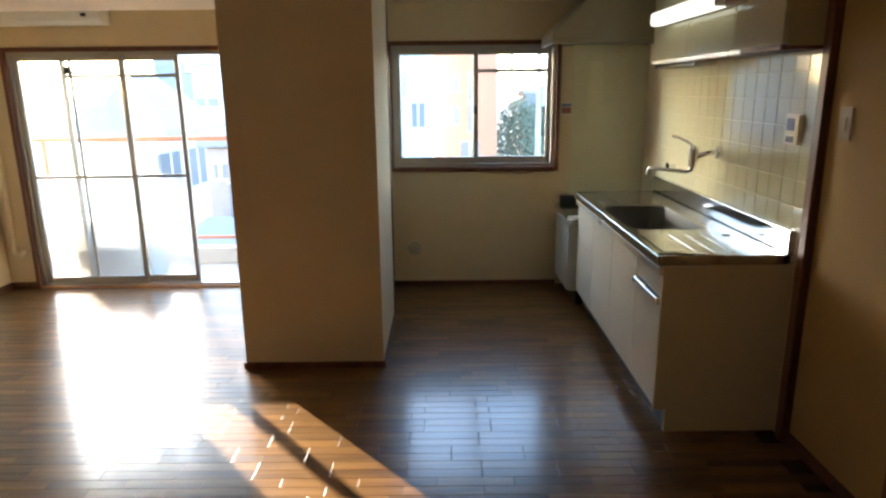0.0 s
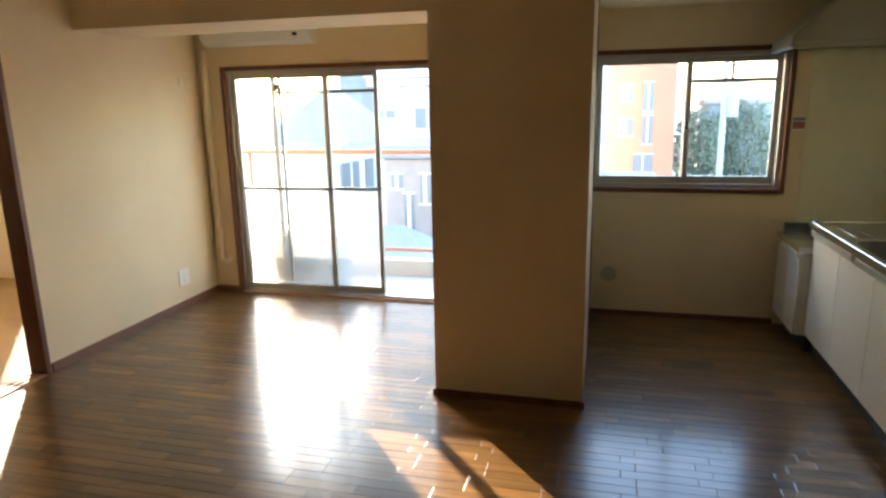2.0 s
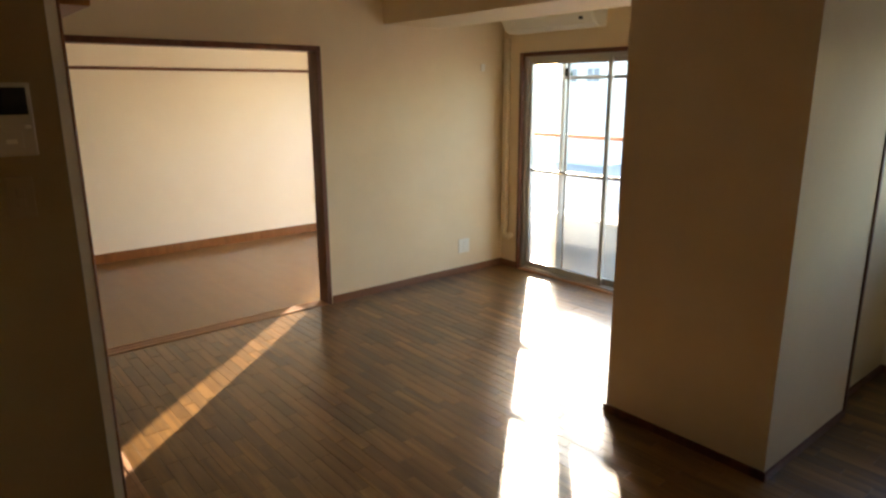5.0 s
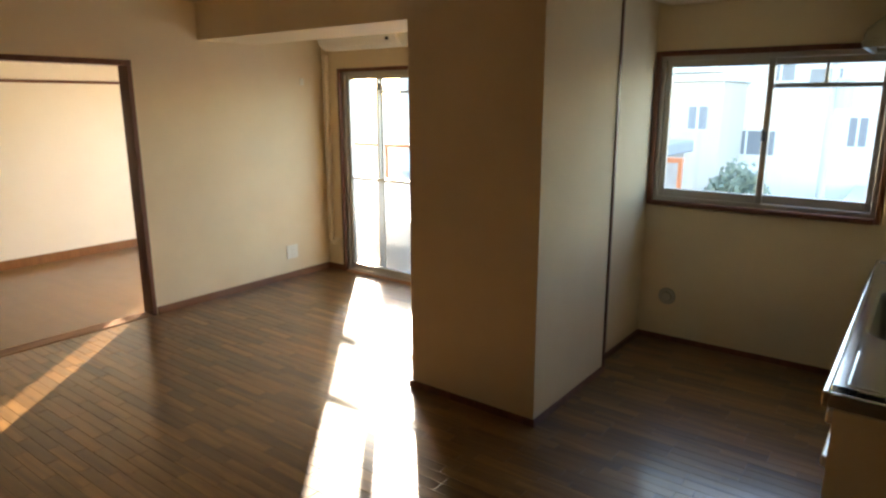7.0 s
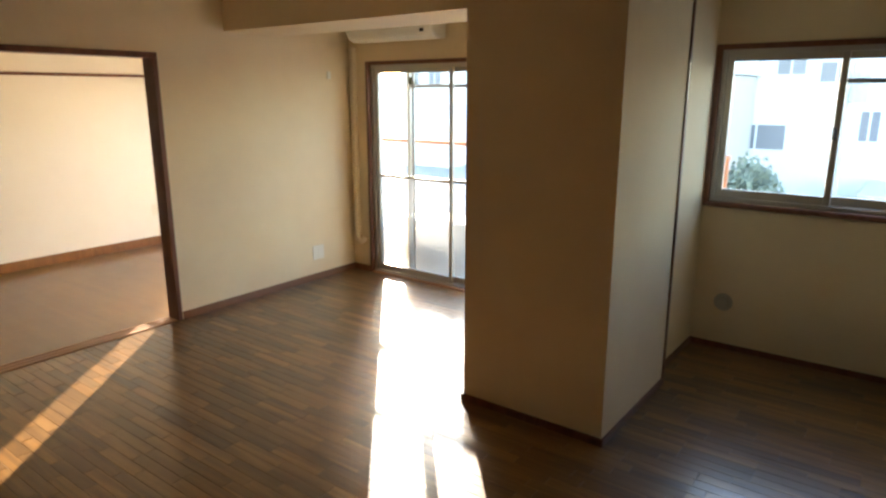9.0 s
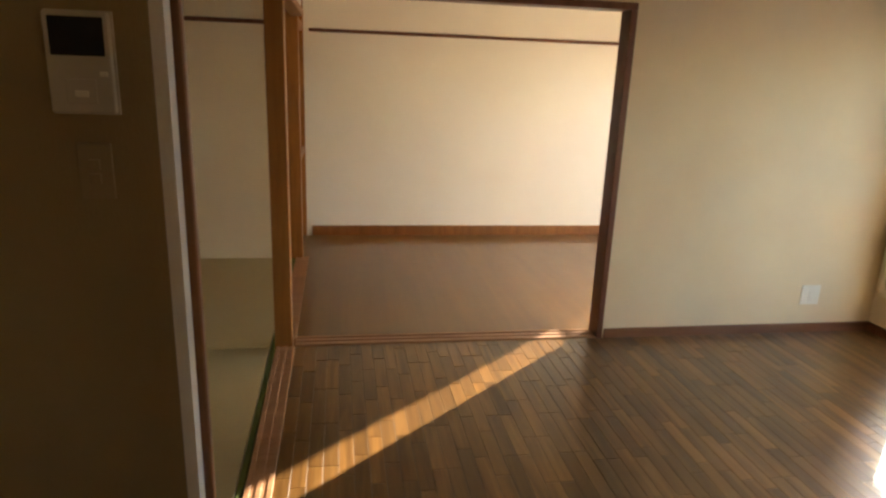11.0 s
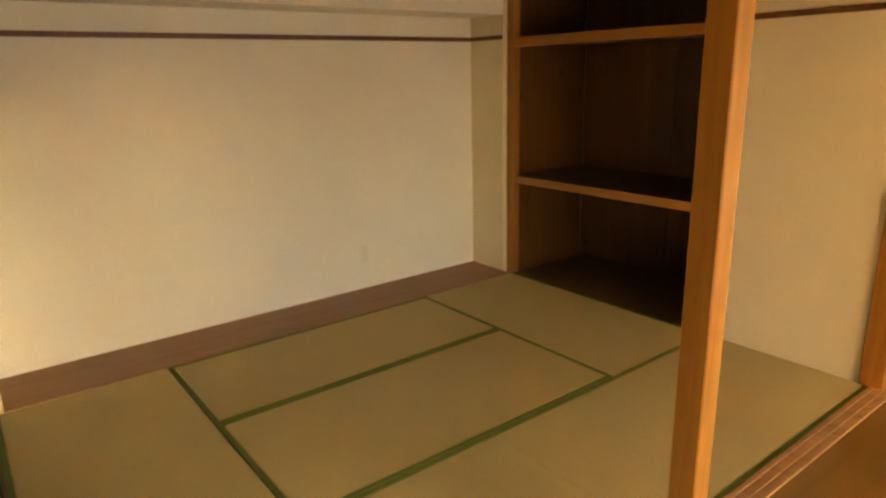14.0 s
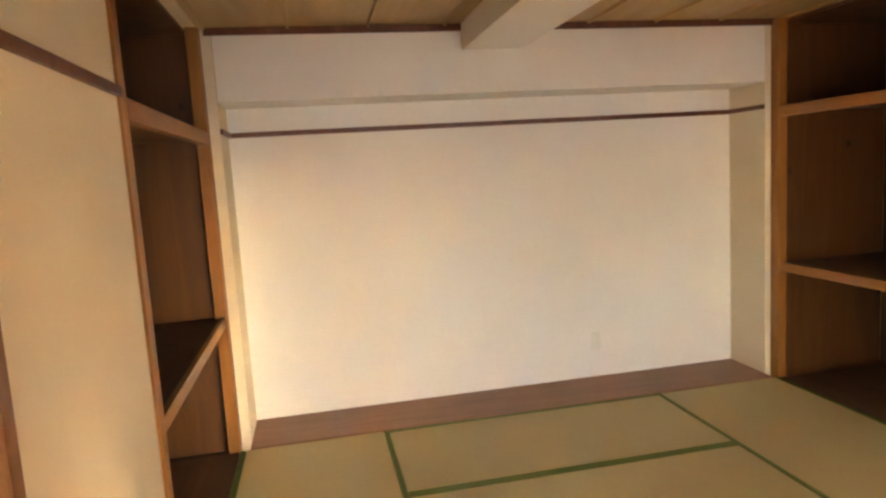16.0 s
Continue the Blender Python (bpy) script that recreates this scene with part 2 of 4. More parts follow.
M_LATCH = plain("green_latch", (0.03, 0.07, 0.03), 0.5)
M_RUST = plain("red_oxide_paint", (0.50, 0.22, 0.13), 0.55, 0.0, 0.15)



def tatami(name, a, b):
    """Woven rush: fine ribs across the mat, with a worn, straw-coloured drift."""
    m, nt, bs = node_mat(name, 0.55, spec=0.35)
    rib = noise_tex(nt, coords(nt, (380, 6, 1)), 1.0, 2, 0.5)
    thr = noise_tex(nt, coords(nt, (20, 520, 1)), 1.0, 2, 0.5)
    big = noise_tex(nt, coords(nt), 2.2, 4)
    c = mix(nt, big, a, b)
    c = mix(nt, spread(nt, rib, 0.0, 0.45), c, tuple(x * 0.62 for x in a))
    c = mix(nt, spread(nt, thr, 0.0, 0.35), c, tuple(min(1, x * 1.25) for x in b))
    nt.links.new(c, bs.inputs["Base Color"])
    bump(nt, bs, rib, 0.35, 0.0012)
    return m


M_TATAMI = tatami("tatami_rush", (0.45, 0.345, 0.15), (0.53, 0.415, 0.195))
M_HERI = plain("green_cloth_border", (0.115, 0.145, 0.025), 0.8, 0.0, 0.2, 40.0, 0.3)

# ---------------------------------------------------------------- builders
def link(name, bm, mat, parent=None, label=""):
    me = bpy.data.meshes.new(name)
    bm.normal_update()
    bm.to_mesh(me)
    bm.free()
    for m in mat if isinstance(mat, (list, tuple)) else [mat]:
        me.materials.append(m)
    ob = new(name, me)
    if parent:
        ob.parent = parent
    if label:
        ob["label"] = label
    return ob


def part(name, bm, mat, parent, label=""):
    return link(name, bm, mat, parent, label)


def box(bm, a, b, bevel=0.0, seg=1, mi=0):
    """A box between two corners."""
    lo, hi = [min(p, q) for p, q in zip(a, b)], [max(p, q) for p, q in zip(a, b)]
    r = bmesh.ops.create_cube(bm, size=1.0)
    for v in r["verts"]:
        for i in range(3):
            v.co[i] = lo[i] if v.co[i] < 0 else hi[i]
    faces = {f for v in r["verts"] for f in v.link_faces}
    for f in faces:
        f.material_index = mi
    if bevel:
        edges = list({e for f in faces for e in f.edges})
        bmesh.ops.bevel(bm, geom=edges, offset=bevel, segments=seg, affect="EDGES", profile=0.6)
    return bm


def boxes(*items, bevel=0.0, seg=1):
    bm = bmesh.new()
    for a, b in items:
        box(bm, a, b, bevel, seg)
    return bm


def cyl(bm, p, q, r, seg=16, r2=None):
    p, q = Vector(p), Vector(q)
    d = q - p
    m = Matrix.Translation((p + q) / 2) @ d.to_track_quat("Z", "Y").to_matrix().to_4x4()
    bmesh.ops.create_cone(bm, cap_ends=True, segments=seg, radius1=r, radius2=r if r2 is None else r2, depth=d.length, matrix=m)
    return bm


def empty(name, loc=(0, 0, 0)):
    ob = new(name)
    ob.location = loc
    ob.empty_display_size = 0.1
    return ob


def setting(name, bm, mat, label):
    return tagged(link(name, bm, mat), label, "", "", "structure")


def wall_holes(u0, u1, z0, z1, holes):
    """Rectangles that fill a wall round its holes (u0, u1, z0, z1)."""
    out, us = [], sorted({u0, u1, *[h[0] for h in holes], *[h[1] for h in holes]})
    for a, b in zip(us, us[1:]):
        zs = [z0]
        for h in sorted((h for h in holes if h[0] <= a and h[1] >= b), key=lambda h: h[2]):
            zs += [h[2], h[3]]
        zs.append(z1)
        for c, d in zip(zs[::2], zs[1::2]):
            if d - c > 1e-4:
                out.append((a, b, c, d))
    return out


# ---------------------------------------------------------------- plan (metres)
WX, EX, NY = -2.285, 2.55, 5.50         # living room: west, east and north wall faces
TX0, TX1, SY = -3.942, -0.60, -0.902    # tatami room: closet fronts and south wall
YS0, YS = 1.96, 2.06                    # sill between tatami room and living room
WWX = -4.64                             # west wall of the side room
CEIL, SOFFIT, SOFFIT_Y, SOFFIT_Y2 = 2.23, 1.965, 4.295, 4.80
HEAD = 1.765                            # head of the sliding-door openings
PX, PY, PY2 = 0.755, 3.967, 4.78         # pillar between living room and kitchen
JY = 3.74                               # north jamb of the opening to the side room

# floors
setting("floor", boxes(((WX, YS, -0.14), (2.72, NY, -0.012)), ((-0.58, -1.6, -0.14), (2.72, YS, -0.012))), M_SUBFLOOR, "dark glossy strip flooring of the living room and kitchen")
setting("floor_side_room", boxes(((WWX, YS, -0.14), (WX - 0.11, NY, -0.002)), ((WWX, YS0 - 0.03, -0.14), (TX0, YS, -0.006))), M_SHEET, "shiny brown sheet flooring of the side room")
setting("floor_tatami_base", boxes(((-4.9, SY, -0.14), (0.15, YS0, -0.04))), M_BOARD, "wooden base under the tatami mats")

# north wall with the balcony door, the kitchen window and the side room's window
BD = (-2.062, -0.33, 0.0, 1.775)
KW = (0.72, 1.922, 0.912, 1.792)
WR = (-4.255, -2.50, 0.0, 1.77)
bm = bmesh.new()
for a, b, c, d in wall_holes(-4.82, 2.72, -0.14, CEIL + 0.15, [BD, KW, WR]):
    box(bm, (a, NY, c), (b, NY + 0.16, d))
setting("wall_north", bm, M_WALL, "cream papered window wall of the living room and kitchen")
# west wall with the wide opening to the side room
bm = bmesh.new()
for a, b, c, d in wall_holes(YS, NY, -0.14, CEIL, [(YS, JY + 0.02, -0.14, HEAD + 0.02)]):
    box(bm, (WX - 0.105, a, c), (WX, b, d))
setting("wall_west", bm, M_WALL, "cream papered wall beside the wide sliding-door opening")
bm = boxes(((0.0, PY, -0.012), (PX, PY2, CEIL)), ((0.0, PY2, -0.012), (0.69, NY, CEIL)))
setting("wall_pillar", bm, M_WALL, "broad cream papered pillar between living room and kitchen")
bm = boxes(((EX, 3.20, -0.14), (EX + 0.12, 5.06, CEIL)), ((EX + 0.03, 5.06, -0.14), (EX + 0.14, NY, CEIL)))
setting("wall_east", bm, M_WALL, "cream papered kitchen side wall")
setting("wall_hall_east", boxes(((EX + 0.006, -1.6, -0.14), (EX + 0.14, 3.20, CEIL))), M_SHADED_HALL, "cream papered hall wall beside the kitchen, browned for shade")
setting("wall_hall", boxes(((0.15, -1.72, -0.14), (2.72, -1.6, CEIL))), M_HALL_WALL, "plain cream wall at the end of the hall")
setting("wall_tatami_east", boxes(((-0.605, 1.085, -0.14), (-0.575, 1.915, CEIL))), M_CREAM2, "pale cream papered wall of the tatami room beside the closet")
setting("wall_intercom", boxes(((-0.574, 1.098, -0.14), (-0.525, 1.915, CEIL))), M_INTERCOM_WALL, "cream papered wall that carries the intercom, shade in its colour")
setting("wall_hall_step", boxes(((-0.55, 1.16, -0.14), (0.25, 1.24, CEIL))), M_HALL_WALL, "plain cream wall behind the closet")
setting("wall_hall_west", boxes(((0.13, -1.6, -0.14), (0.25, 1.16, CEIL))), M_HALL_WALL, "plain cream hall wall")
setting("wall_south", boxes(((-4.9, SY - 0.12, -0.14), (0.25, SY, CEIL + 0.1))), M_WHITE_WALL, "white papered recessed wall of the tatami room")
setting("wall_over_opening", boxes(((WX - 0.1, YS0 - 0.01, HEAD + 0.05), (-0.585, YS - 0.02, CEIL))), M_WALL, "cream wall band over the tatami room opening")
setting("wall_over_side_opening", boxes(((TX0, YS0 - 0.01, HEAD + 0.05), (WX - 0.1, YS - 0.02, CEIL))), M_WHITE_WALL, "pale wall band between the side room and the tatami room")
# ceilings
setting("ceiling", boxes(((WX - 0.1, YS - 0.1, CEIL), (2.72, NY, CEIL + 0.1)), ((-0.6, -1.7, CEIL), (2.72, YS - 0.1, CEIL + 0.1))), M_CEIL, "cream papered ceiling")
setting("ceiling_soffit", boxes(((WX, SOFFIT_Y, SOFFIT), (0.0, SOFFIT_Y2, CEIL - 0.002)), ((PX, 4.60, 2.078), (EX, NY, CEIL - 0.002))), M_WALL, "cream papered ceiling beam before the balcony door")
setting("ceiling_side_room", boxes(((WWX - 0.1, YS - 0.1, CEIL), (WX - 0.1, NY, CEIL + 0.1))), M_CEIL, "pale ceiling of the side room")
bm = boxes(((-4.9, SY - 0.1, CEIL + 0.012), (0.25, YS - 0.1, CEIL + 0.1)))
for i in range(9):
    box(bm, (-4.0 + i * 0.42, SY, CEIL - 0.004), (-3.985 + i * 0.42, YS - 0.1, CEIL + 0.02), 0.002)
setting("ceiling_tatami", bm, M_CEIL_WOOD, "honey wood board ceiling of the tatami room")
# unseen shell, added to stop sky light leaking in behind the closets
setting("wall_outer_west", boxes(((-5.02, -1.0, -0.3), (-4.88, NY + 0.16, CEIL + 0.25))), M_CONCRETE, "unseen outer wall that closes the flat against light")
setting("roof_slab", boxes(((-5.02, -1.75, CEIL + 0.16), (2.75, NY, CEIL + 0.3))), M_CONCRETE, "unseen slab that closes the flat against light from above")
# side room
setting("wall_side_west", boxes(((WWX - 0.1, YS0, -0.14), (WWX, NY, CEIL))), M_WHITE_WALL, "white papered wall of the side room")
# ---------------------------------------------------------------- windows
def sash(name, x0, x1, z0, z1, y, parent, mid=None, transom=None, frost=False, mull=None):
    """One sliding panel: stiles, rails, bars and panes of its own."""
    s, d = 0.035, 0.014
    pn = part("sash_frame", boxes(((x0, y - d, z0), (x0 + s, y + d, z1)), ((x1 - s, y - d, z0), (x1, y + d, z1)),
              ((x0 + s, y - d, z0), (x1 - s, y + d, z0 + 0.05)), ((x0 + s, y - d, z1 - 0.04), (x1 - s, y + d, z1)), bevel=0.003), M_ALU, parent)
    zs = [z0 + 0.05]
    for bar in (mid, transom):
        if bar:
            part("crossbar", boxes(((x0 + s, y - d * 0.8, bar - 0.013), (x1 - s, y + d * 0.8, bar + 0.013)), bevel=0.003), M_ALU, parent)
            zs.append(bar)
    zs.append(z1 - 0.04)
    for i, (a, b) in enumerate(zip(zs, zs[1:])):
        cuts = [x0 + s]
        if mull and (mull == "all" or i == len(zs) - 2):
            xm = (x0 + x1) / 2
            part("glazing_bar", boxes(((xm - 0.009, y - d * 0.7, a), (xm + 0.009, y + d * 0.7, b)), bevel=0.002), M_ALU, parent)
            cuts.append(xm)
        cuts.append(x1 - s)
        for c, e in zip(cuts, cuts[1:]):
            g = part("pane", boxes(((c, y - 0.002, a), (e, y + 0.002, b))), M_FROST if frost and i == 0 else M_GLASS, parent)
            g.visible_shadow = frost and i == 0


def window(name, hole, label, sashes):
    """An aluminium frame in a wall hole, a dark wooden casing inside, and its sliding panels."""
    x0, x1, z0, z1 = hole
    w = tagged(empty(name, (0, 0, 0)), label, "window", "", "structure")
    f = 0.03
    part("window_frame", boxes(((x0, NY + 0.02, z0), (x0 + f, NY + 0.12, z1)), ((x1 - f, NY + 0.02, z0), (x1, NY + 0.12, z1)),
         ((x0 + f, NY + 0.02, z1 - f), (x1 - f, NY + 0.12, z1)), ((x0 + f, NY + 0.02, z0), (x1 - f, NY + 0.12, z0 + 0.028)), bevel=0.002), M_ALU, w)
    c = 0.026
    part("casing", boxes(((x0 - c, NY - 0.014, z0 - (c if z0 > 0.1 else 0)), (x0 + 0.004, NY + 0.02, z1 + c)), ((x1 - 0.004, NY - 0.014, z0 - (c if z0 > 0.1 else 0)), (x1 + c, NY + 0.02, z1 + c)),
         ((x0 + 0.004, NY - 0.014, z1 - 0.004), (x1 - 0.004, NY + 0.02, z1 + c)), bevel=0.003), M_DARK_TRIM, w, "dark stained wooden casing")
    if z0 > 0.1:
        part("window_sill", boxes(((x0 + 0.004, NY - 0.03, z0 - c), (x1 - 0.004, NY + 0.02, z0 + 0.004)), bevel=0.004), M_DARK_TRIM, w)
    else:
        part("threshold", boxes(((x0 + 0.004, NY - 0.012, -0.012), (x1 - 0.004, NY + 0.02, 0.014)), bevel=0.003), M_SILL, w)
    for a in sashes:
        sash(name, *a[:4], a[4], w, *a[5:])
    return w


bd = window("door_balcony", BD, "aluminium balcony sliding door, partly open, frosted below", [
    (-2.03, -1.225, 0.03, 1.747, NY + 0.055, 0.862, None, True, "all"),
    (-1.72, -0.84, 0.03, 1.747, NY + 0.092, 0.862, 1.602, True, "all")])
part("transom_latch", boxes(((-1.682, NY + 0.058, 1.617), (-1.612, NY + 0.080, 1.645)), ((-1.677, NY + 0.055, 1.645), (-1.637, NY + 0.075, 1.672)), bevel=0.005), M_LATCH, bd, "dark green latch")
kw = window("window_kitchen", KW, "aluminium kitchen window with an upper transom light", [
    (0.748, 1.353, 0.938, 1.764, NY + 0.055),
    (1.312, 1.894, 0.938, 1.764, NY + 0.092, None, 1.611, False, "top")])
part("crescent_lock", boxes(((1.32, NY + 0.018, 1.30), (1.342, NY + 0.041, 1.355)), ((1.323, NY - 0.002, 1.315), (1.336, NY + 0.02, 1.37)), bevel=0.004), M_BLACK, kw)
window("window_side_room", WR, "aluminium sliding window door of the side room", [
    (-4.225, -3.36, 0.03, 1.747, NY + 0.055, 0.87, None, True),
    (-3.42, -2.53, 0.03, 1.747, NY + 0.092, 0.87, None, True)])

# ---------------------------------------------------------------- trim of the setting
def base_run(name, a, b, mat, label, h=0.06, d=0.012):
    """A skirting between two floor points; the board lies on the room's side (to the left of a to b)."""
    a, b = Vector((*a, 0)), Vector((*b, 0))
    u = (b - a).normalized()
    n = Vector((-u.y, u.x, 0)) * d
    p, q = a, b + n
    return setting(name, boxes(((p.x, p.y, -0.003), (q.x, q.y, h)), bevel=0.002), mat, label)


base_run("baseboard_west", (WX, NY - 0.012), (WX, JY + 0.045), M_BASEBOARD, "brown wooden skirting board", 0.055)
base_run("baseboard_north_left", (BD[0] - 0.03, NY), (WX, NY), M_BASEBOARD, "brown wooden skirting board", 0.055)
base_run("baseboard_pillar_front", (PX + 0.012, PY), (-0.012, PY), M_DARK_TRIM, "dark brown skirting board of the pillar", 0.036)
base_run("baseboard_pillar_side", (PX, PY2), (PX, PY), M_DARK_TRIM, "dark brown skirting board of the pillar", 0.036)
base_run("baseboard_pillar_step", (PX, PY2), (0.702, PY2), M_DARK_TRIM, "dark brown skirting board of the pillar", 0.036)
base_run("baseboard_kitchen_side", (0.69, NY - 0.012), (0.69, PY2), M_DARK_TRIM, "dark brown skirting board in the kitchen", 0.036)
base_run("baseboard_kitchen_north", (1.95, NY), (0.69, NY), M_DARK_TRIM, "dark brown skirting board in the kitchen", 0.036)
base_run("baseboard_hall_east", (EX + 0.006, -1.5), (EX + 0.006, 3.16), M_DARK_TRIM, "dark brown skirting board of the hall wall", 0.05)
base_run("baseboard_intercom", (-0.525, 1.944), (-0.525, 1.25), M_DARK_TRIM, "dark brown skirting board under the intercom", 0.05)
base_run("baseboard_side_room", (WWX, NY), (WWX, YS), M_JAMB, "honey brown skirting board of the side room", 0.085, 0.014)
setting("trim_pillar_corner", boxes(((PX - 0.02, PY2 - 0.012, 0.0), (PX + 0.008, PY2 + 0.012, CEIL)), bevel=0.002), M_DARK_TRIM, "thin dark corner strip in the kitchen")
setting("trim_kitchen_post", boxes(((EX - 0.03, 3.155, 0.0), (EX + 0.02, 3.205, CEIL)), bevel=0.003), M_DARK_TRIM, "dark stained door post beside the kitchen")
setting("trim_hall_post", boxes(((EX - 0.022, 2.50, 0.0), (EX + 0.02, 2.55, CEIL)), bevel=0.003), M_DARK_TRIM, "dark stained door post in the hall")

# casing of the opening between living room and side room
c = 0.035
setting("trim_side_head", boxes(((WX - 0.11, YS0 + 0.005, HEAD), (WX + 0.012, JY + c, HEAD + c)), bevel=0.003), M_DARK_TRIM, "dark stained head of the sliding-door opening")
setting("trim_side_jamb", boxes(((WX - 0.11, JY, 0.0), (WX + 0.012, JY + c, HEAD)), bevel=0.003), M_DARK_TRIM, "dark stained jamb of the sliding-door opening")


def track_sill(name, a, b, along, label):
    """A threshold board with two shallow grooves for sliding doors."""
    lo, hi = (a[1], b[1]) if along == "x" else (a[0], b[0])
    w = hi - lo
    bm = bmesh.new()
    for s, e, z in ((0, 0.2, 0.008), (0.2, 0.4, 0.004), (0.4, 0.6, 0.008), (0.6, 0.8, 0.004), (0.8, 1.0, 0.008)):
        p, q = lo + s * w, lo + e * w
        if along == "x":
            box(bm, (a[0], p, -0.05), (b[0], q, z), 0.001)
        else:
            box(bm, (p, a[1], -0.05), (q, b[1], z), 0.001)
    return setting(name, bm, M_SILL, label)


track_sill("threshold_side_room", (WX - 0.11, YS, 0), (WX + 0.004, JY, 0), "y", "pale grooved wooden threshold of the side room")
track_sill("threshold_tatami", (WX + 0.012, YS0 + 0.004, 0), (-0.58, YS, 0), "x", "pale grooved wooden threshold of the tatami room")
track_sill("threshold_between", (TX0, YS0 + 0.004, 0), (WX - 0.075, YS, 0), "x", "pale grooved wooden threshold between the rooms")
setting("trim_tatami_head", boxes(((WX + 0.014, YS0 + 0.008, HEAD), (-0.62, YS - 0.004, HEAD + 0.045)), bevel=0.003), M_PINE_X, "honey pine head track over the tatami room opening")
setting("trim_between_head", boxes(((TX0, YS0 + 0.008, HEAD), (WX - 0.115, YS - 0.004, HEAD + 0.045)), bevel=0.003), M_PINE_X, "honey pine head track between the rooms")
setting("post_corner", boxes(((WX - 0.07, YS0 - 0.002, -0.04), (WX + 0.012, YS0 + 0.088, CEIL)), bevel=0.004), M_PINE, "square honey pine corner post")
setting("post_tatami_jamb", boxes(((-0.614, 1.918, -0.04), (-0.584, YS0 + 0.006, CEIL)), bevel=0.004), M_JAMB, "reddish brown jamb of the tatami room opening")
setting("wall_intercom_end", boxes(((-0.582, 1.916, -0.012), (-0.525, YS0 - 0.015, CEIL))), M_WHITE_WALL, "pale papered end of the intercom wall")

# picture rails
RAIL = 1.715
rail = 0.028
setting("trim_rail_side", boxes(((WWX, YS0 + 0.1, 1.70), (WWX + 0.016, NY, 1.725)), bevel=0.002), M_DARK_TRIM, "thin dark picture rail of the side room")
setting("trim_rail_south", boxes(((-3.912, SY, RAIL - rail / 2), (-0.648, SY + 0.016, RAIL + rail / 2)), bevel=0.002), M_DARK_TRIM, "thin dark picture rail of the tatami room")
setting("trim_rail_return_west", boxes(((-3.912, SY + 0.016, RAIL - rail / 2), (-3.88, -0.555, RAIL + rail / 2)), bevel=0.002), M_DARK_TRIM, "thin dark picture rail of the tatami room")
setting("trim_rail_return_east", boxes(((-0.68, SY + 0.016, RAIL - rail / 2), (-0.648, -0.555, RAIL + rail / 2)), bevel=0.002), M_DARK_TRIM, "thin dark picture rail of the tatami room")

# ---------------------------------------------------------------- tatami room shell
setting("wall_return_west", boxes(((TX0 - 0.12, SY, -0.04), (-3.897, -0.55, CEIL))), M_CREAM2, "pale papered return beside the closet")
setting("wall_return_east", boxes(((-0.663, SY, -0.04), (TX1 + 0.12, -0.55, CEIL))), M_CREAM2, "pale papered return beside the closet")
setting("beam_south", boxes(((-3.892, SY, 1.865), (-0.668, -0.547, CEIL + 0.01))), M_WHITE_WALL, "white papered beam along the recessed wall")
setting("beam_cross", boxes(((-2.335, -0.547, 2.10), (-1.985, YS0 - 0.012, CEIL + 0.01))), M_WHITE_WALL, "white papered ceiling beam of the tatami room")
setting("trim_ceiling_south_left", boxes(((-3.957, -0.547, CEIL - 0.03), (-2.337, -0.53, CEIL + 0.008)), bevel=0.002), M_DARK_TRIM, "dark ceiling cornice strip")
setting("trim_ceiling_south_right", boxes(((-1.983, -0.547, CEIL - 0.03), (-0.63, -0.53, CEIL + 0.008)), bevel=0.002), M_DARK_TRIM, "dark ceiling cornice strip")
setting("floor_board_south", boxes(((-3.897, SY, -0.04), (-0.663, -0.477, 0.006)), bevel=0.002), M_BOARD, "reddish brown floor board along the recessed wall")
CY0, CY1 = -0.475, 1.01                   # closet openings along y
setting("wall_tatami_west", boxes(((TX0 - 0.05, 1.078, -0.04), (TX0, YS0 - 0.05, CEIL))), M_CREAM2, "pale papered wall beside the open closet")
setting("trim_rail_tatami_west", boxes(((TX0, 1.078, RAIL - rail / 2), (TX0 + 0.016, YS0, RAIL + rail / 2)), bevel=0.002), M_DARK_TRIM, "thin dark picture rail of the tatami room")
setting("trim_rail_tatami_east", boxes(((-0.621, 1.085, RAIL - rail / 2), (-0.605, 1.893, RAIL + rail / 2)), bevel=0.002), M_DARK_TRIM, "thin dark picture rail of the tatami room")


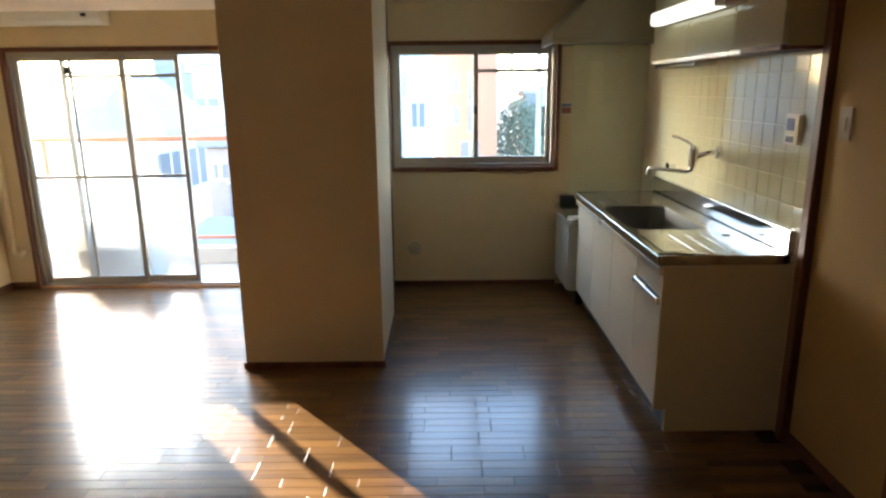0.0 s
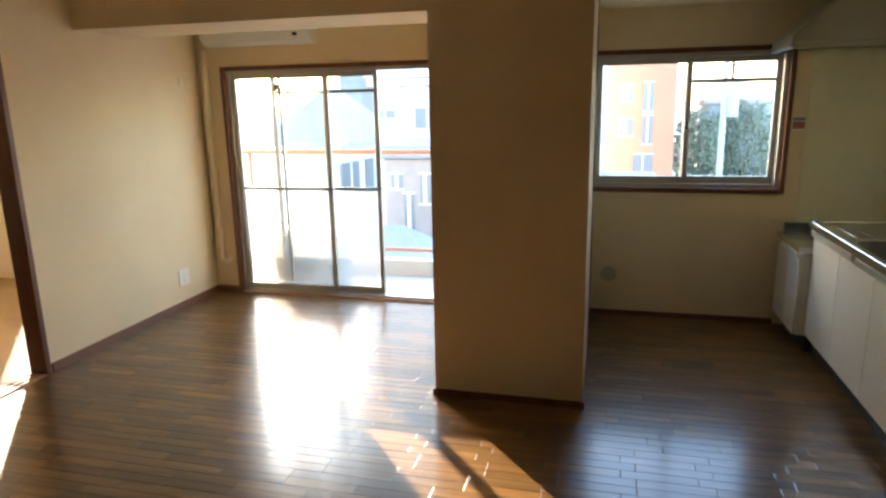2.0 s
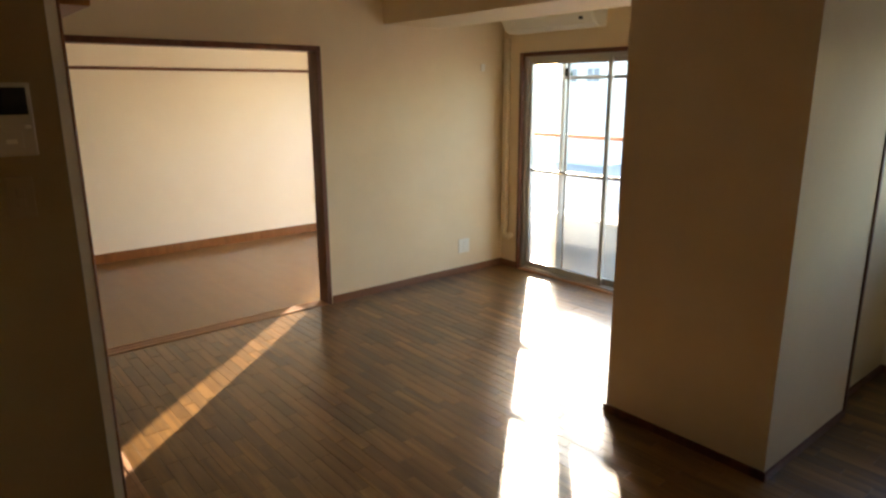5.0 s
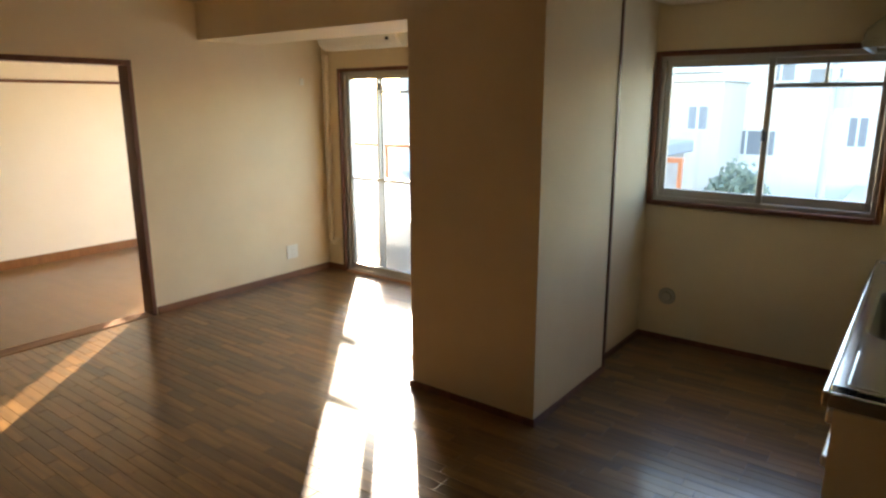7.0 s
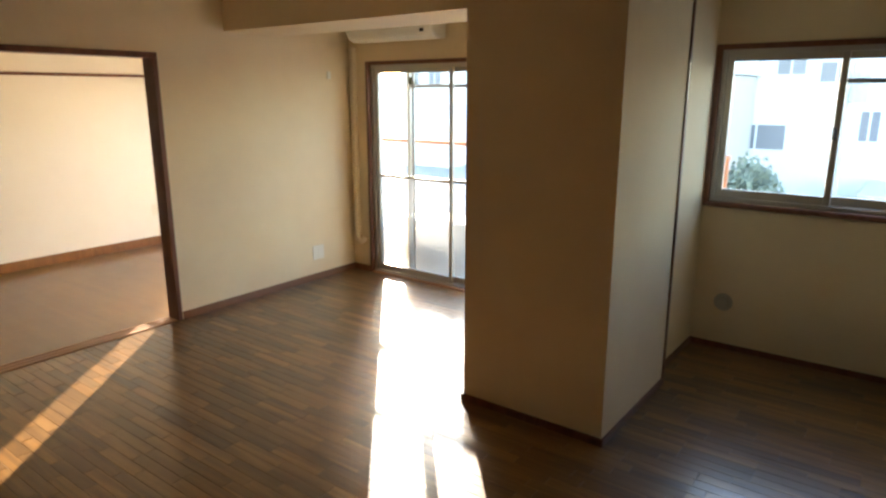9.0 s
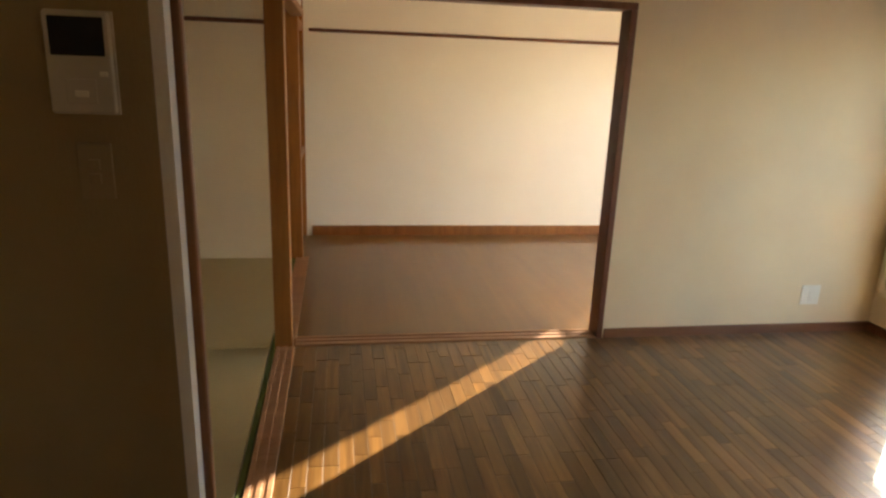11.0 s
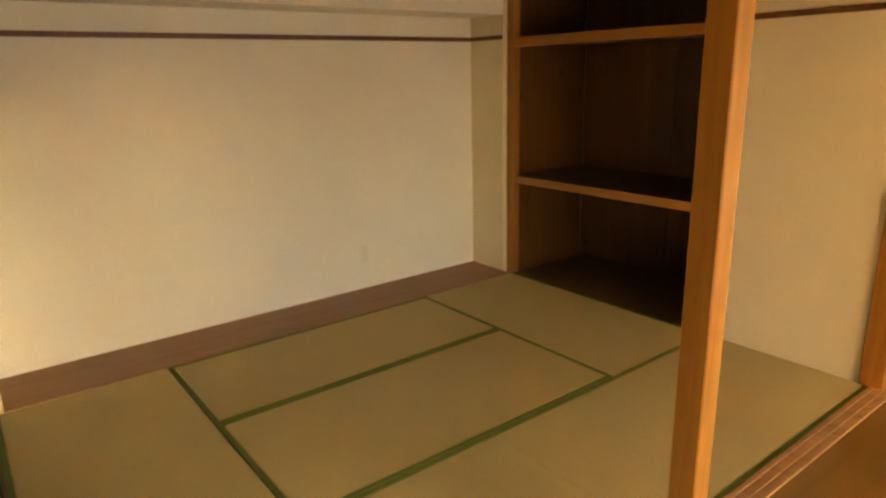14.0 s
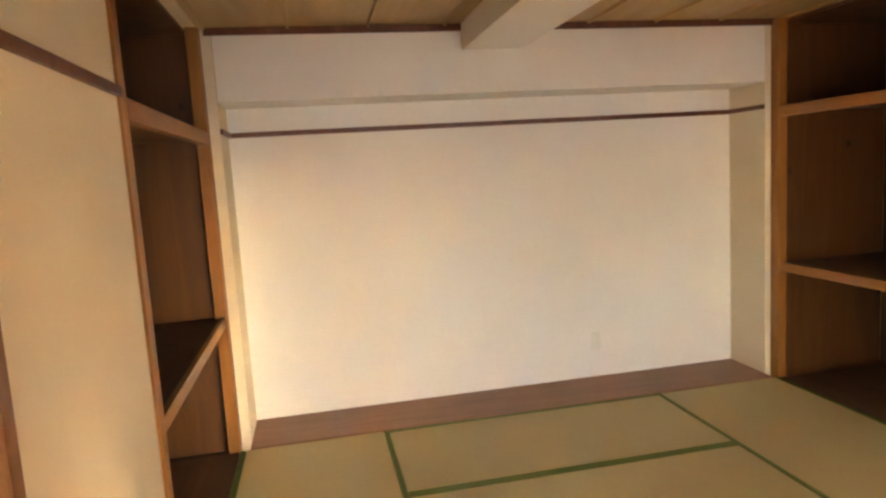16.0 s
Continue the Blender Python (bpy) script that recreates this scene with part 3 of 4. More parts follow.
def closet(side, x, depth, label):
    """An open built-in closet; side is the way it goes back (-1 west, +1 east)."""
    c = tagged(empty("closet", (x, 0, 0)), label, "closet", "open closets")
    o = lambda d: d * side                                     # noqa: E731
    P = lambda n, items, m, lab="", bev=0.003: part(n, boxes(*items, bevel=bev), m, c, lab)  # noqa: E731
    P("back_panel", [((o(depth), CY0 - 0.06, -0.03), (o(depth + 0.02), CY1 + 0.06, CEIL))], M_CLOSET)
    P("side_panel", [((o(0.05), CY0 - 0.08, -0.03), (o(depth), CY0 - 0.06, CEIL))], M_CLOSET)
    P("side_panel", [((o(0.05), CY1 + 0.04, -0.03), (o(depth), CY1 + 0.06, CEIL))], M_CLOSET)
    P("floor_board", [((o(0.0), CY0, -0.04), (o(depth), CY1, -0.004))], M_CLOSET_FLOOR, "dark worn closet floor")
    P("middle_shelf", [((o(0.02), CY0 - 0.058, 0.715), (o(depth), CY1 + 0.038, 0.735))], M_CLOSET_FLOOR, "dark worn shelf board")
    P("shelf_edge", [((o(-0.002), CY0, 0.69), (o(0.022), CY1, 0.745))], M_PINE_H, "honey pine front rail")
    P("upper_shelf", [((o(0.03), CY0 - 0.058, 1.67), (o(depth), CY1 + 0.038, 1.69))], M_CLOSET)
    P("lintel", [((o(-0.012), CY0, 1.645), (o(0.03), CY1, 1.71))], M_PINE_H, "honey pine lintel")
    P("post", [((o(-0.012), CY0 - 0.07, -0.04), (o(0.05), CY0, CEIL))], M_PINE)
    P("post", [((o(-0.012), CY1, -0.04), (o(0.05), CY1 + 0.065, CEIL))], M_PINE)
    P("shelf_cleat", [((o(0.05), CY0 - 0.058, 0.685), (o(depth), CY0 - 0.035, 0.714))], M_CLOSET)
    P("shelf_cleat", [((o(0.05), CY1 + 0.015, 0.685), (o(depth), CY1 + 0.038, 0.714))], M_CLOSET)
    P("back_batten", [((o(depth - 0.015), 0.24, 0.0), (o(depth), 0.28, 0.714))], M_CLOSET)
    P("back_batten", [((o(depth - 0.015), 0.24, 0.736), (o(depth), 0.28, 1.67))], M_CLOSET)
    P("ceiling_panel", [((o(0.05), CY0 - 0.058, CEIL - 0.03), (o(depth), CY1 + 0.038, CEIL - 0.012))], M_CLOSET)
    return c


closet(-1, TX0, 0.82, "open wooden closet with a middle shelf and upper shelf")
closet(1, TX1, 0.70, "open wooden closet with a middle shelf beside the hall")

# small closet that opens to the side room
sc = tagged(empty("closet", (TX0 - 0.04, YS0 - 0.045, 0)), "narrow open wooden closet with one shelf in the side room", "closet", "open closets")
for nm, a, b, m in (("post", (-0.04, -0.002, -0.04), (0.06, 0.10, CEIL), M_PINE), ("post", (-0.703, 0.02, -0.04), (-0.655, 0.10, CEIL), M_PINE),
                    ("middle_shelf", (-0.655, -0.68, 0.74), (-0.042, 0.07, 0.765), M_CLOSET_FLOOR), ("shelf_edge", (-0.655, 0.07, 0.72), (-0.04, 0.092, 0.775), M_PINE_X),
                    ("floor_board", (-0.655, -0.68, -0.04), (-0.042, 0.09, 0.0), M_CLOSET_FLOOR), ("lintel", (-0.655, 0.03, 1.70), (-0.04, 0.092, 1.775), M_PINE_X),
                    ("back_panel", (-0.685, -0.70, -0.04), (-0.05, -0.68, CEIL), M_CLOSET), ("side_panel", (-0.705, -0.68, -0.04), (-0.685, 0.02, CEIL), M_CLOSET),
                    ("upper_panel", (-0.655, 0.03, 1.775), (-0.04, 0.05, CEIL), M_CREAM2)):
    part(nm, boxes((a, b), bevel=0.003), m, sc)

# ---------------------------------------------------------------- tatami mats
def mat(x0, x1, y0, y1, along):
    """A tatami mat with green cloth borders on its long sides."""
    g = 0.0015
    x0, x1, y0, y1 = x0 + g, x1 - g, y0 + g, y1 - g
    cx, cy = (x0 + x1) / 2, (y0 + y1) / 2
    t = tagged(empty("tatami_mat", (cx, cy, 0)), "straw tatami mat with green cloth borders", "tatami mat", "tatami mats")
    if along == "y":
        t.rotation_euler = (0, 0, radians(90))
    L, W = ((x1 - x0), (y1 - y0)) if along == "x" else ((y1 - y0), (x1 - x0))
    part("straw_surface", boxes(((-L / 2, -W / 2 + 0.028, -0.04), (L / 2, W / 2 - 0.028, 0.0)), bevel=0.003), M_TATAMI, t)
    for s in (-1, 1):
        part("cloth_border", boxes(((-L / 2, s * W / 2, -0.04), (L / 2, s * (W / 2 - 0.023), 0.0012)), bevel=0.002), M_HERI, t, "green cloth border")
    return t


TY = (-0.477, 0.276, 1.108, YS0)
mat(TX0 + 0.004, -3.082, TY[0], TY[2], "y")
mat(-3.082, -1.421, TY[0], TY[1], "x")
mat(-3.082, -1.421, TY[1], TY[2], "x")
mat(TX0 + 0.004, WX, TY[2], TY[3], "x")
mat(WX, -0.616, TY[2], TY[3], "x")
mat(-1.421, -0.612, TY[0], TY[2], "y")

# ---------------------------------------------------------------- kitchen
def rounded_rect(cx, cy, hx, hy, r, n=12):
    pts = []
    for qx, qy, a0 in ((1, 1, 0), (-1, 1, 90), (-1, -1, 180), (1, -1, 270)):
        for i in range(n):
            a = radians(a0 + 90 * i / (n - 1))
            pts.append((cx + qx * (hx - r) + r * math.cos(a), cy + qy * (hy - r) + r * math.sin(a)))
    return pts


def loop_verts(bm, pts, z):
    return [bm.verts.new((x, y, z)) for x, y in pts]


def bridge(bm, a, b, smooth=False):
    n = len(a)
    for i in range(n):
        f = bm.faces.new((a[i], a[(i + 1) % n], b[(i + 1) % n], b[i]))
        f.smooth = smooth


KX0, KX1, KY0, KY1, KZ = 1.978, 2.548, 3.255, 4.99, 0.80
unit = tagged(empty("sink_cabinet", (0, 0, 0)), "white kitchen base cabinet with metal handle strips", "kitchen cabinet")
FX = 2.006
part("body", boxes(((FX + 0.02, KY0 + 0.018, 0.11), (KX1, KY1 - 0.003, 0.58))), M_CAB, unit)
part("end_panel", boxes(((FX - 0.003, KY0, 0.105), (KX1, KY0 + 0.017, KZ - 0.042)), ((2.055, KY0, 0.0), (KX1, KY0 + 0.017, 0.105)), bevel=0.0015), M_CAB_SIDE, unit, "beige laminate end panel")
part("plinth", boxes(((2.06, KY0 + 0.018, 0.0), (KX1 - 0.02, KY1, 0.11))), M_BLACK, unit, "dark recessed plinth")
part("handle_strip", boxes(((FX - 0.018, KY0 + 0.005, 0.715), (FX + 0.02, KY1 - 0.005, 0.752)), bevel=0.004), M_ALU_BRIGHT, unit, "long aluminium handle strip")
cuts = (KY0 + 0.019, 3.62, 4.077, 4.533, KY1 - 0.004)
for i, (a, b) in enumerate(zip(cuts, cuts[1:])):
    d = part("door", boxes(((FX, a + 0.002, 0.115), (FX + 0.018, b - 0.002, 0.58 if i == 0 else 0.708)), bevel=0.002), M_CAB, unit)
    if i == 0:
        part("door_handle", boxes(((FX - 0.018, a + 0.004, 0.582), (FX + 0.018, b - 0.004, 0.614)), bevel=0.004), M_ALU_BRIGHT, d, "aluminium handle strip")
        part("handle_end", boxes(((FX - 0.019, b - 0.018, 0.584), (FX + 0.01, b - 0.003, 0.608)), bevel=0.002), M_BLACK, d)
        part("drawer", boxes(((FX, a + 0.002, 0.620), (FX + 0.018, b - 0.002, 0.708)), bevel=0.002), M_CAB, unit)

top = tagged(empty("sink_worktop", (0, 0, 0)), "stainless steel sink worktop with a deep basin", "sink")
bm = bmesh.new()
SCX, SCY, SHX, SHY = 2.215, 4.13, 0.185, 0.34
rim = rounded_rect(SCX, SCY, SHX, SHY, 0.085)
outer = []
for x, y in rim:
    dx, dy = x - SCX, y - SCY
    k = min((KX1 - SCX if dx > 0 else SCX - KX0) / max(abs(dx), 1e-6), (KY1 - SCY if dy > 0 else SCY - KY0) / max(abs(dy), 1e-6))
    outer.append((SCX + dx * k, SCY + dy * k))
lip = rounded_rect(SCX, SCY, SHX + 0.012, SHY + 0.012, 0.095)
lo, l1, l2 = loop_verts(bm, outer, KZ), loop_verts(bm, lip, KZ), loop_verts(bm, rim, KZ - 0.006)
bridge(bm, lo, l1)
bridge(bm, l1, l2, True)
part("sink_top", bm, M_STEEL, top)
bm = bmesh.new()
prev = loop_verts(bm, rim, KZ - 0.006)
for dz, sh in ((0.03, 0.004), (0.13, 0.010), (0.165, 0.018), (0.178, 0.035), (0.182, 0.07)):
    nxt = loop_verts(bm, rounded_rect(SCX, SCY, SHX - sh, SHY - sh, max(0.085 - sh * 0.4, 0.05)), KZ - dz)
    bridge(bm, prev, nxt, True)
    prev = nxt
bm.faces.new(prev)
part("basin", bm, M_BASIN, top, "dull steel basin with its shade in the colour")
part("front_edge", boxes(((KX0 - 0.004, KY0 - 0.002, KZ - 0.038), (KX0 + 0.012, KY1 + 0.002, KZ + 0.004)), bevel=0.005, seg=3), M_STEEL, top)
part("side_edge", boxes(((KX0 + 0.012, KY0 - 0.002, KZ - 0.038), (KX1, KY0 + 0.012, KZ + 0.003)), bevel=0.004, seg=2), M_STEEL, top)
part("far_edge", boxes(((KX0 + 0.012, KY1 - 0.010, KZ - 0.038), (KX1, KY1 + 0.002, KZ + 0.003)), bevel=0.004, seg=2), M_STEEL, top)
part("backsplash", boxes(((KX1 - 0.03, KY0 + 0.012, KZ + 0.001), (KX1 - 0.002, KY1 + 0.06, KZ + 0.10)), bevel=0.006, seg=2), M_STEEL, top)
for i in range(4):
    y0 = KY0 + 0.06
    part("drain_rib", boxes(((2.16 + i * 0.075, y0, KZ), (2.172 + i * 0.075, y0 + 0.34, KZ + 0.0022)), bevel=0.0009), M_STEEL, top)
bm = bmesh.new()
a, b = loop_verts(bm, rounded_rect(2.075, KY0 + 0.235, 0.055, 0.16, 0.02), KZ + 0.0006), loop_verts(bm, rounded_rect(2.075, KY0 + 0.235, 0.050, 0.155, 0.018), KZ + 0.0022)
bridge(bm, a, b)
bm.faces.new(b)
part("embossed_panel", bm, M_STEEL, top)
for i in range(2):
    part("drain_rib", boxes(((2.06 + i * 0.08, 4.55, KZ), (2.072 + i * 0.08, 4.72, KZ + 0.0022)), bevel=0.0009), M_STEEL, top)
part("drain_cover", cyl(cyl(bmesh.new(), (SCX + 0.02, SCY + 0.08, KZ - 0.182), (SCX + 0.02, SCY + 0.08, KZ - 0.176), 0.06, 28), (SCX + 0.02, SCY + 0.08, KZ - 0.176), (SCX + 0.02, SCY + 0.08, KZ - 0.170), 0.035, 24), M_BLACK, top)
part("plug_boss", cyl(bmesh.new(), (2.43, 3.66, KZ), (2.43, 3.66, KZ + 0.006), 0.022, 20), M_CHROME, top, "small round steel fitting")


def tube(path, r, seg=12):
    """A bent round pipe through points."""
    cu = bpy.data.curves.new("pipe_curve", "CURVE")
    cu.dimensions, cu.bevel_depth, cu.bevel_resolution, cu.use_fill_caps = "3D", r, 4, True
    sp = cu.splines.new("POLY")
    sp.points.add(len(path) - 1)
    for p, q in zip(sp.points, path):
        p.co = (*q, 1)
    ob = bpy.data.objects.new("pipe_tmp", cu)
    me = bpy.data.meshes.new_from_object(ob)
    bpy.data.objects.remove(ob)
    bm = bmesh.new()
    bm.from_mesh(me)
    bpy.data.meshes.remove(me)
    for f in bm.faces:
        f.smooth = True
    return bm


fa = tagged(empty("wall_faucet", (EX, 4.07, 1.145)), "chrome single-lever wall faucet with a long spout", "faucet")
part("wall_flange", cyl(bmesh.new(), (-0.006, 0, 0), (-0.022, 0, 0), 0.032, 24), M_CHROME, fa)
part("inlet_arm", tube([(-0.02, 0, 0), (-0.06, 0, 0.0), (-0.10, 0.01, -0.012), (-0.13, 0.02, -0.02)], 0.013), M_CHROME, fa)
part("mixer_body", cyl(cyl(bmesh.new(), (-0.14, 0.02, -0.075), (-0.14, 0.02, 0.02), 0.023, 24), (-0.14, 0.02, 0.02), (-0.14, 0.02, 0.035), 0.025, 24, 0.014), M_CHROME, fa)
part("lever", tube([(-0.14, 0.02, 0.03), (-0.165, 0.05, 0.055), (-0.20, 0.10, 0.075), (-0.215, 0.14, 0.078)], 0.0075), M_CHROME, fa)
part("spout", tube([(-0.14, 0.02, -0.07), (-0.145, 0.03, -0.095), (-0.16, 0.06, -0.105), (-0.27, 0.26, -0.108), (-0.285, 0.285, -0.112), (-0.288, 0.29, -0.135)], 0.010), M_CHROME, fa)
part("spout_tip", cyl(bmesh.new(), (-0.288, 0.29, -0.128), (-0.288, 0.29, -0.150), 0.014, 20), M_CHROME, fa)
sv = tagged(empty("stop_valve", (EX, 4.72, 1.0)), "small chrome gas stop valve on the tiles", "valve")
part("valve_body", cyl(bmesh.new(), (-0.006, 0, 0), (-0.05, 0, 0), 0.012, 16), M_CHROME, sv)
part("valve_knob", boxes(((-0.064, -0.006, -0.022), (-0.05, 0.006, 0.022)), bevel=0.004), M_BLACK, sv)

gt = tagged(empty("stove_cabinet", (0, 0, 0)), "low white cooker cabinet with a steel top", "kitchen cabinet")
GX = 1.945
part("body", boxes(((GX + 0.02, KY1 + 0.006, 0.10), (EX, NY - 0.014, 0.605))), M_CAB, gt)
part("plinth", boxes(((GX + 0.07, KY1 + 0.006, 0.0), (EX - 0.02, NY - 0.014, 0.10))), M_BLACK, gt)
for a, b in ((KY1 + 0.008, 5.24), (5.244, NY - 0.016)):
    d = part("door", boxes(((GX, a, 0.105), (GX + 0.018, b, 0.565)), bevel=0.002), M_CAB, gt)
part("handle_strip", boxes(((GX - 0.016, KY1 + 0.008, 0.568), (GX + 0.018, 5.24, 0.602)), bevel=0.004), M_ALU_BRIGHT, gt)
part("steel_top", boxes(((GX - 0.012, KY1 + 0.003, 0.606), (EX, NY - 0.012, 0.640)), bevel=0.004, seg=2), M_STEEL, gt)
part("upstand", boxes(((GX + 0.02, NY - 0.022, 0.640), (EX, NY - 0.012, 0.70)), bevel=0.003), M_STEEL, gt)

wc = tagged(empty("wall_cabinet", (0, 0, 0)), "glossy cream kitchen wall cabinet over the sink", "kitchen cabinet")
CX = 2.37
part("body", boxes(((CX + 0.018, 3.21, 1.628), (EX - 0.001, 4.76, CEIL))), M_CAB_GLOSS, wc)
for a, b in ((3.21, 3.64), (3.64, 4.20), (4.20, 4.76)):
    part("door", boxes(((CX, a + 0.003, 1.635), (CX + 0.017, b - 0.003, CEIL - 0.01)), bevel=0.002), M_CAB_GLOSS, wc)
part("metal_edge", boxes(((CX - 0.006, 3.55, 1.612), (CX + 0.03, 4.762, 1.632)), bevel=0.003), M_ALU_BRIGHT, wc)
part("dark_edge", boxes(((CX - 0.004, 3.212, 1.612), (CX + 0.03, 3.549, 1.632)), bevel=0.003), M_DARK_TRIM, wc)
part("bottom_panel", boxes(((CX + 0.03, 3.208, 1.614), (EX - 0.002, 4.76, 1.627))), M_DARK_TRIM, wc)
ra = tagged(empty("dish_rack", (0, 0, 0)), "flat dark shelf bracket under the wall cabinet", "rack")
part("rack_bar", boxes(((2.385, 4.12, 1.586), (2.40, 4.72, 1.60)), bevel=0.003), M_CHROME, ra)
part("rack_bar", boxes(((2.47, 4.12, 1.586), (2.485, 4.72, 1.60)), bevel=0.003), M_CHROME, ra)
part("rack_bracket", boxes(((2.38, 4.11, 1.586), (2.50, 4.12, 1.614)), bevel=0.002), M_CHROME, ra)
part("rack_bracket", boxes(((2.38, 4.72, 1.586), (2.50, 4.73, 1.614)), bevel=0.002), M_CHROME, ra)

lamp = tagged(empty("kitchen_lamp", (2.33, 4.06, 1.85)), "lit fluorescent kitchen lamp on the wall cabinet", "lamp")
part("lamp_base", boxes(((0.01, -0.52, -0.03), (0.04, 0.50, 0.05)), bevel=0.005), M_PLASTIC, lamp)
part("diffuser", boxes(((-0.055, -0.40, -0.035), (0.009, 0.48, 0.035)), bevel=0.016, seg=3), M_TUBE, lamp, "glowing white diffuser")
part("end_cap", boxes(((-0.055, -0.52, -0.03), (0.009, -0.405, 0.035)), bevel=0.008, seg=2), M_CAB_SIDE, lamp)

hood = tagged(empty("range_hood", (0, 0, 0)), "beige slanted extractor hood over the cooker", "range hood")
HX0, HY0, HZ = 1.80, 5.0, 1.772
bm = bmesh.new()
prof = [(HX0, HZ + 0.06), (HX0, HZ), (EX - 0.002, HZ), (EX - 0.002, 2.078), (HX0 + 0.27, 2.078)]
ra_, rb_ = [bm.verts.new((x, HY0, z)) for x, z in prof], [bm.verts.new((x, NY - 0.002, z)) for x, z in prof]
bm.faces.new(ra_)
bm.faces.new(rb_[::-1])
for i in range(len(prof)):
    if i != 1:
        bm.faces.new((ra_[i], rb_[i], rb_[(i + 1) % 5], ra_[(i + 1) % 5]))
bmesh.ops.bevel(bm, geom=[e for e in bm.edges if not e.is_boundary], offset=0.012, segments=3, affect="EDGES")
bmesh.ops.recalc_face_normals(bm, faces=bm.faces)
part("canopy", bm, M_HOOD, hood)
part("rim", boxes(((HX0 - 0.004, HY0 - 0.004, HZ - 0.012), (EX - 0.002, HY0 + 0.02, HZ + 0.02)), ((HX0 - 0.004, HY0 + 0.02, HZ - 0.012), (HX0 + 0.02, NY - 0.002, HZ + 0.02)), bevel=0.004), M_HOOD, hood)
part("filter_panel", boxes(((HX0 + 0.03, HY0 + 0.03, HZ + 0.015), (EX - 0.02, NY - 0.02, HZ + 0.025))), M_ALU, hood)

# wall tiles, each one proud of the grout
TILE = 0.108
def tile_field(name, label, y0, ny, z0, nz, axis, at, u0):
    w = link(name, boxes(((at, y0, z0), (at - 0.004, y0 + ny * TILE, z0 + nz * TILE))) if axis == "x" else boxes(((u0, at, z0), (u0 + ny * TILE, at - 0.004, z0 + nz * TILE))), M_GROUT)
    tagged(w, label, "", "", "structure")
    g, d = 0.0012, 0.006
    me = bpy.data.meshes.new("tile")
    bt = boxes(((-d, g, g), (-0.002, TILE - g, TILE - g)), bevel=0.0018) if axis == "x" else boxes(((g, -d, g), (TILE - g, -0.002, TILE - g)), bevel=0.0018)
    bt.to_mesh(me)
    bt.free()
    me.materials.append(M_TILE)
    for i in range(ny):
        for j in range(nz):
            t = new("tile", me)
            t.parent = w
            t.location = (at - 0.001, y0 + i * TILE, z0 + j * TILE) if axis == "x" else (u0 + i * TILE, at - 0.001, z0 + j * TILE)
    return w


tile_field("wall_tiles_sink", "cream glazed wall tiles behind the sink", 3.212, 17, KZ + 0.088, 7, "x", EX, 0)
tile_field("wall_tiles_cooker", "cream glazed wall tiles beside the kitchen window", 0, 5, 0.70, 10, "y", NY, 2.036)

# ---------------------------------------------------------------- small wall things
def plate(name, label, cat, m, w, h, mat, extra=()):
    """A flat wall plate in its own x-z plane, facing -y, with raised pieces (name, x, z, w, h, depth, material)."""
    o = tagged(empty(name), label, cat)
    o.matrix_world = m
    part("cover_plate", boxes(((-w / 2, -0.008, -h / 2), (w / 2, 0.0, h / 2)), bevel=0.003, seg=2), mat, o)
    for nm, x, z, pw, ph, d, pm in extra:
        part(nm, boxes(((x - pw / 2, -0.0085 - d, z - ph / 2), (x + pw / 2, -0.0075, z + ph / 2)), bevel=min(0.002, d * 0.4)), pm, o)
    return o


SLOTS = [("socket_insert", 0, 0, 0.026, 0.08, 0.003, M_PLASTIC)] + [("socket_slot", dx, dz, 0.0022, 0.009, 0.0034, M_BLACK) for dx in (-0.006, 0.006) for dz in (-0.02, 0.02)]
plate("wall_outlet", "ivory double power outlet on the cream wall", "outlet", pose(WX, 5.06, 0.235, 0, 0, 90), 0.12, 0.12, M_PLASTIC, SLOTS)
plate("wall_outlet", "ivory power outlet low on the white wall", "outlet", pose(-2.88, SY, 0.25, 0, 0, 180), 0.07, 0.115, M_PLASTIC, SLOTS)
plate("wall_outlet", "ivory power outlet in the side room", "outlet", pose(WWX, 4.95, 0.365, 0, 0, 90), 0.07, 0.115, M_PLASTIC, SLOTS)
plate("antenna_outlet", "ivory antenna outlet in the side room", "outlet", pose(WWX, 5.11, 0.365, 0, 0, 90), 0.07, 0.115, M_PLASTIC, [("jack", 0, 0, 0.02, 0.02, 0.006, M_CHROME)])
plate("light_switch", "beige light switch on the hall wall", "switch", pose(EX + 0.006, 3.05, 1.345, 0, 0, -90), 0.07, 0.12, M_DIM_PLASTIC, [("rocker", 0, 0, 0.022, 0.05, 0.004, M_DIM_PLASTIC)])
plate("light_switch", "beige light switch under the intercom", "switch", pose(-0.525, 1.785, 1.21, 0, 0, 90), 0.07, 0.12, M_DIM_PLASTIC, [("rocker", 0, 0.015, 0.022, 0.022, 0.004, M_DIM_PLASTIC), ("rocker", 0, -0.015, 0.022, 0.022, 0.004, M_DIM_PLASTIC)])
plate("heater_remote", "white water heater remote with a blue sticker", "control panel", pose(EX - 0.006, 3.375, 1.305, 0, 0, -90), 0.13, 0.125, M_PLASTIC,
      [("blue_sticker", -0.02, 0.02, 0.06, 0.05, 0.0015, M_BLUE), ("display", -0.02, -0.04, 0.06, 0.025, 0.0015, M_BLACK), ("side_cover", 0.052, 0, 0.018, 0.12, 0.012, M_CAB_SIDE)])
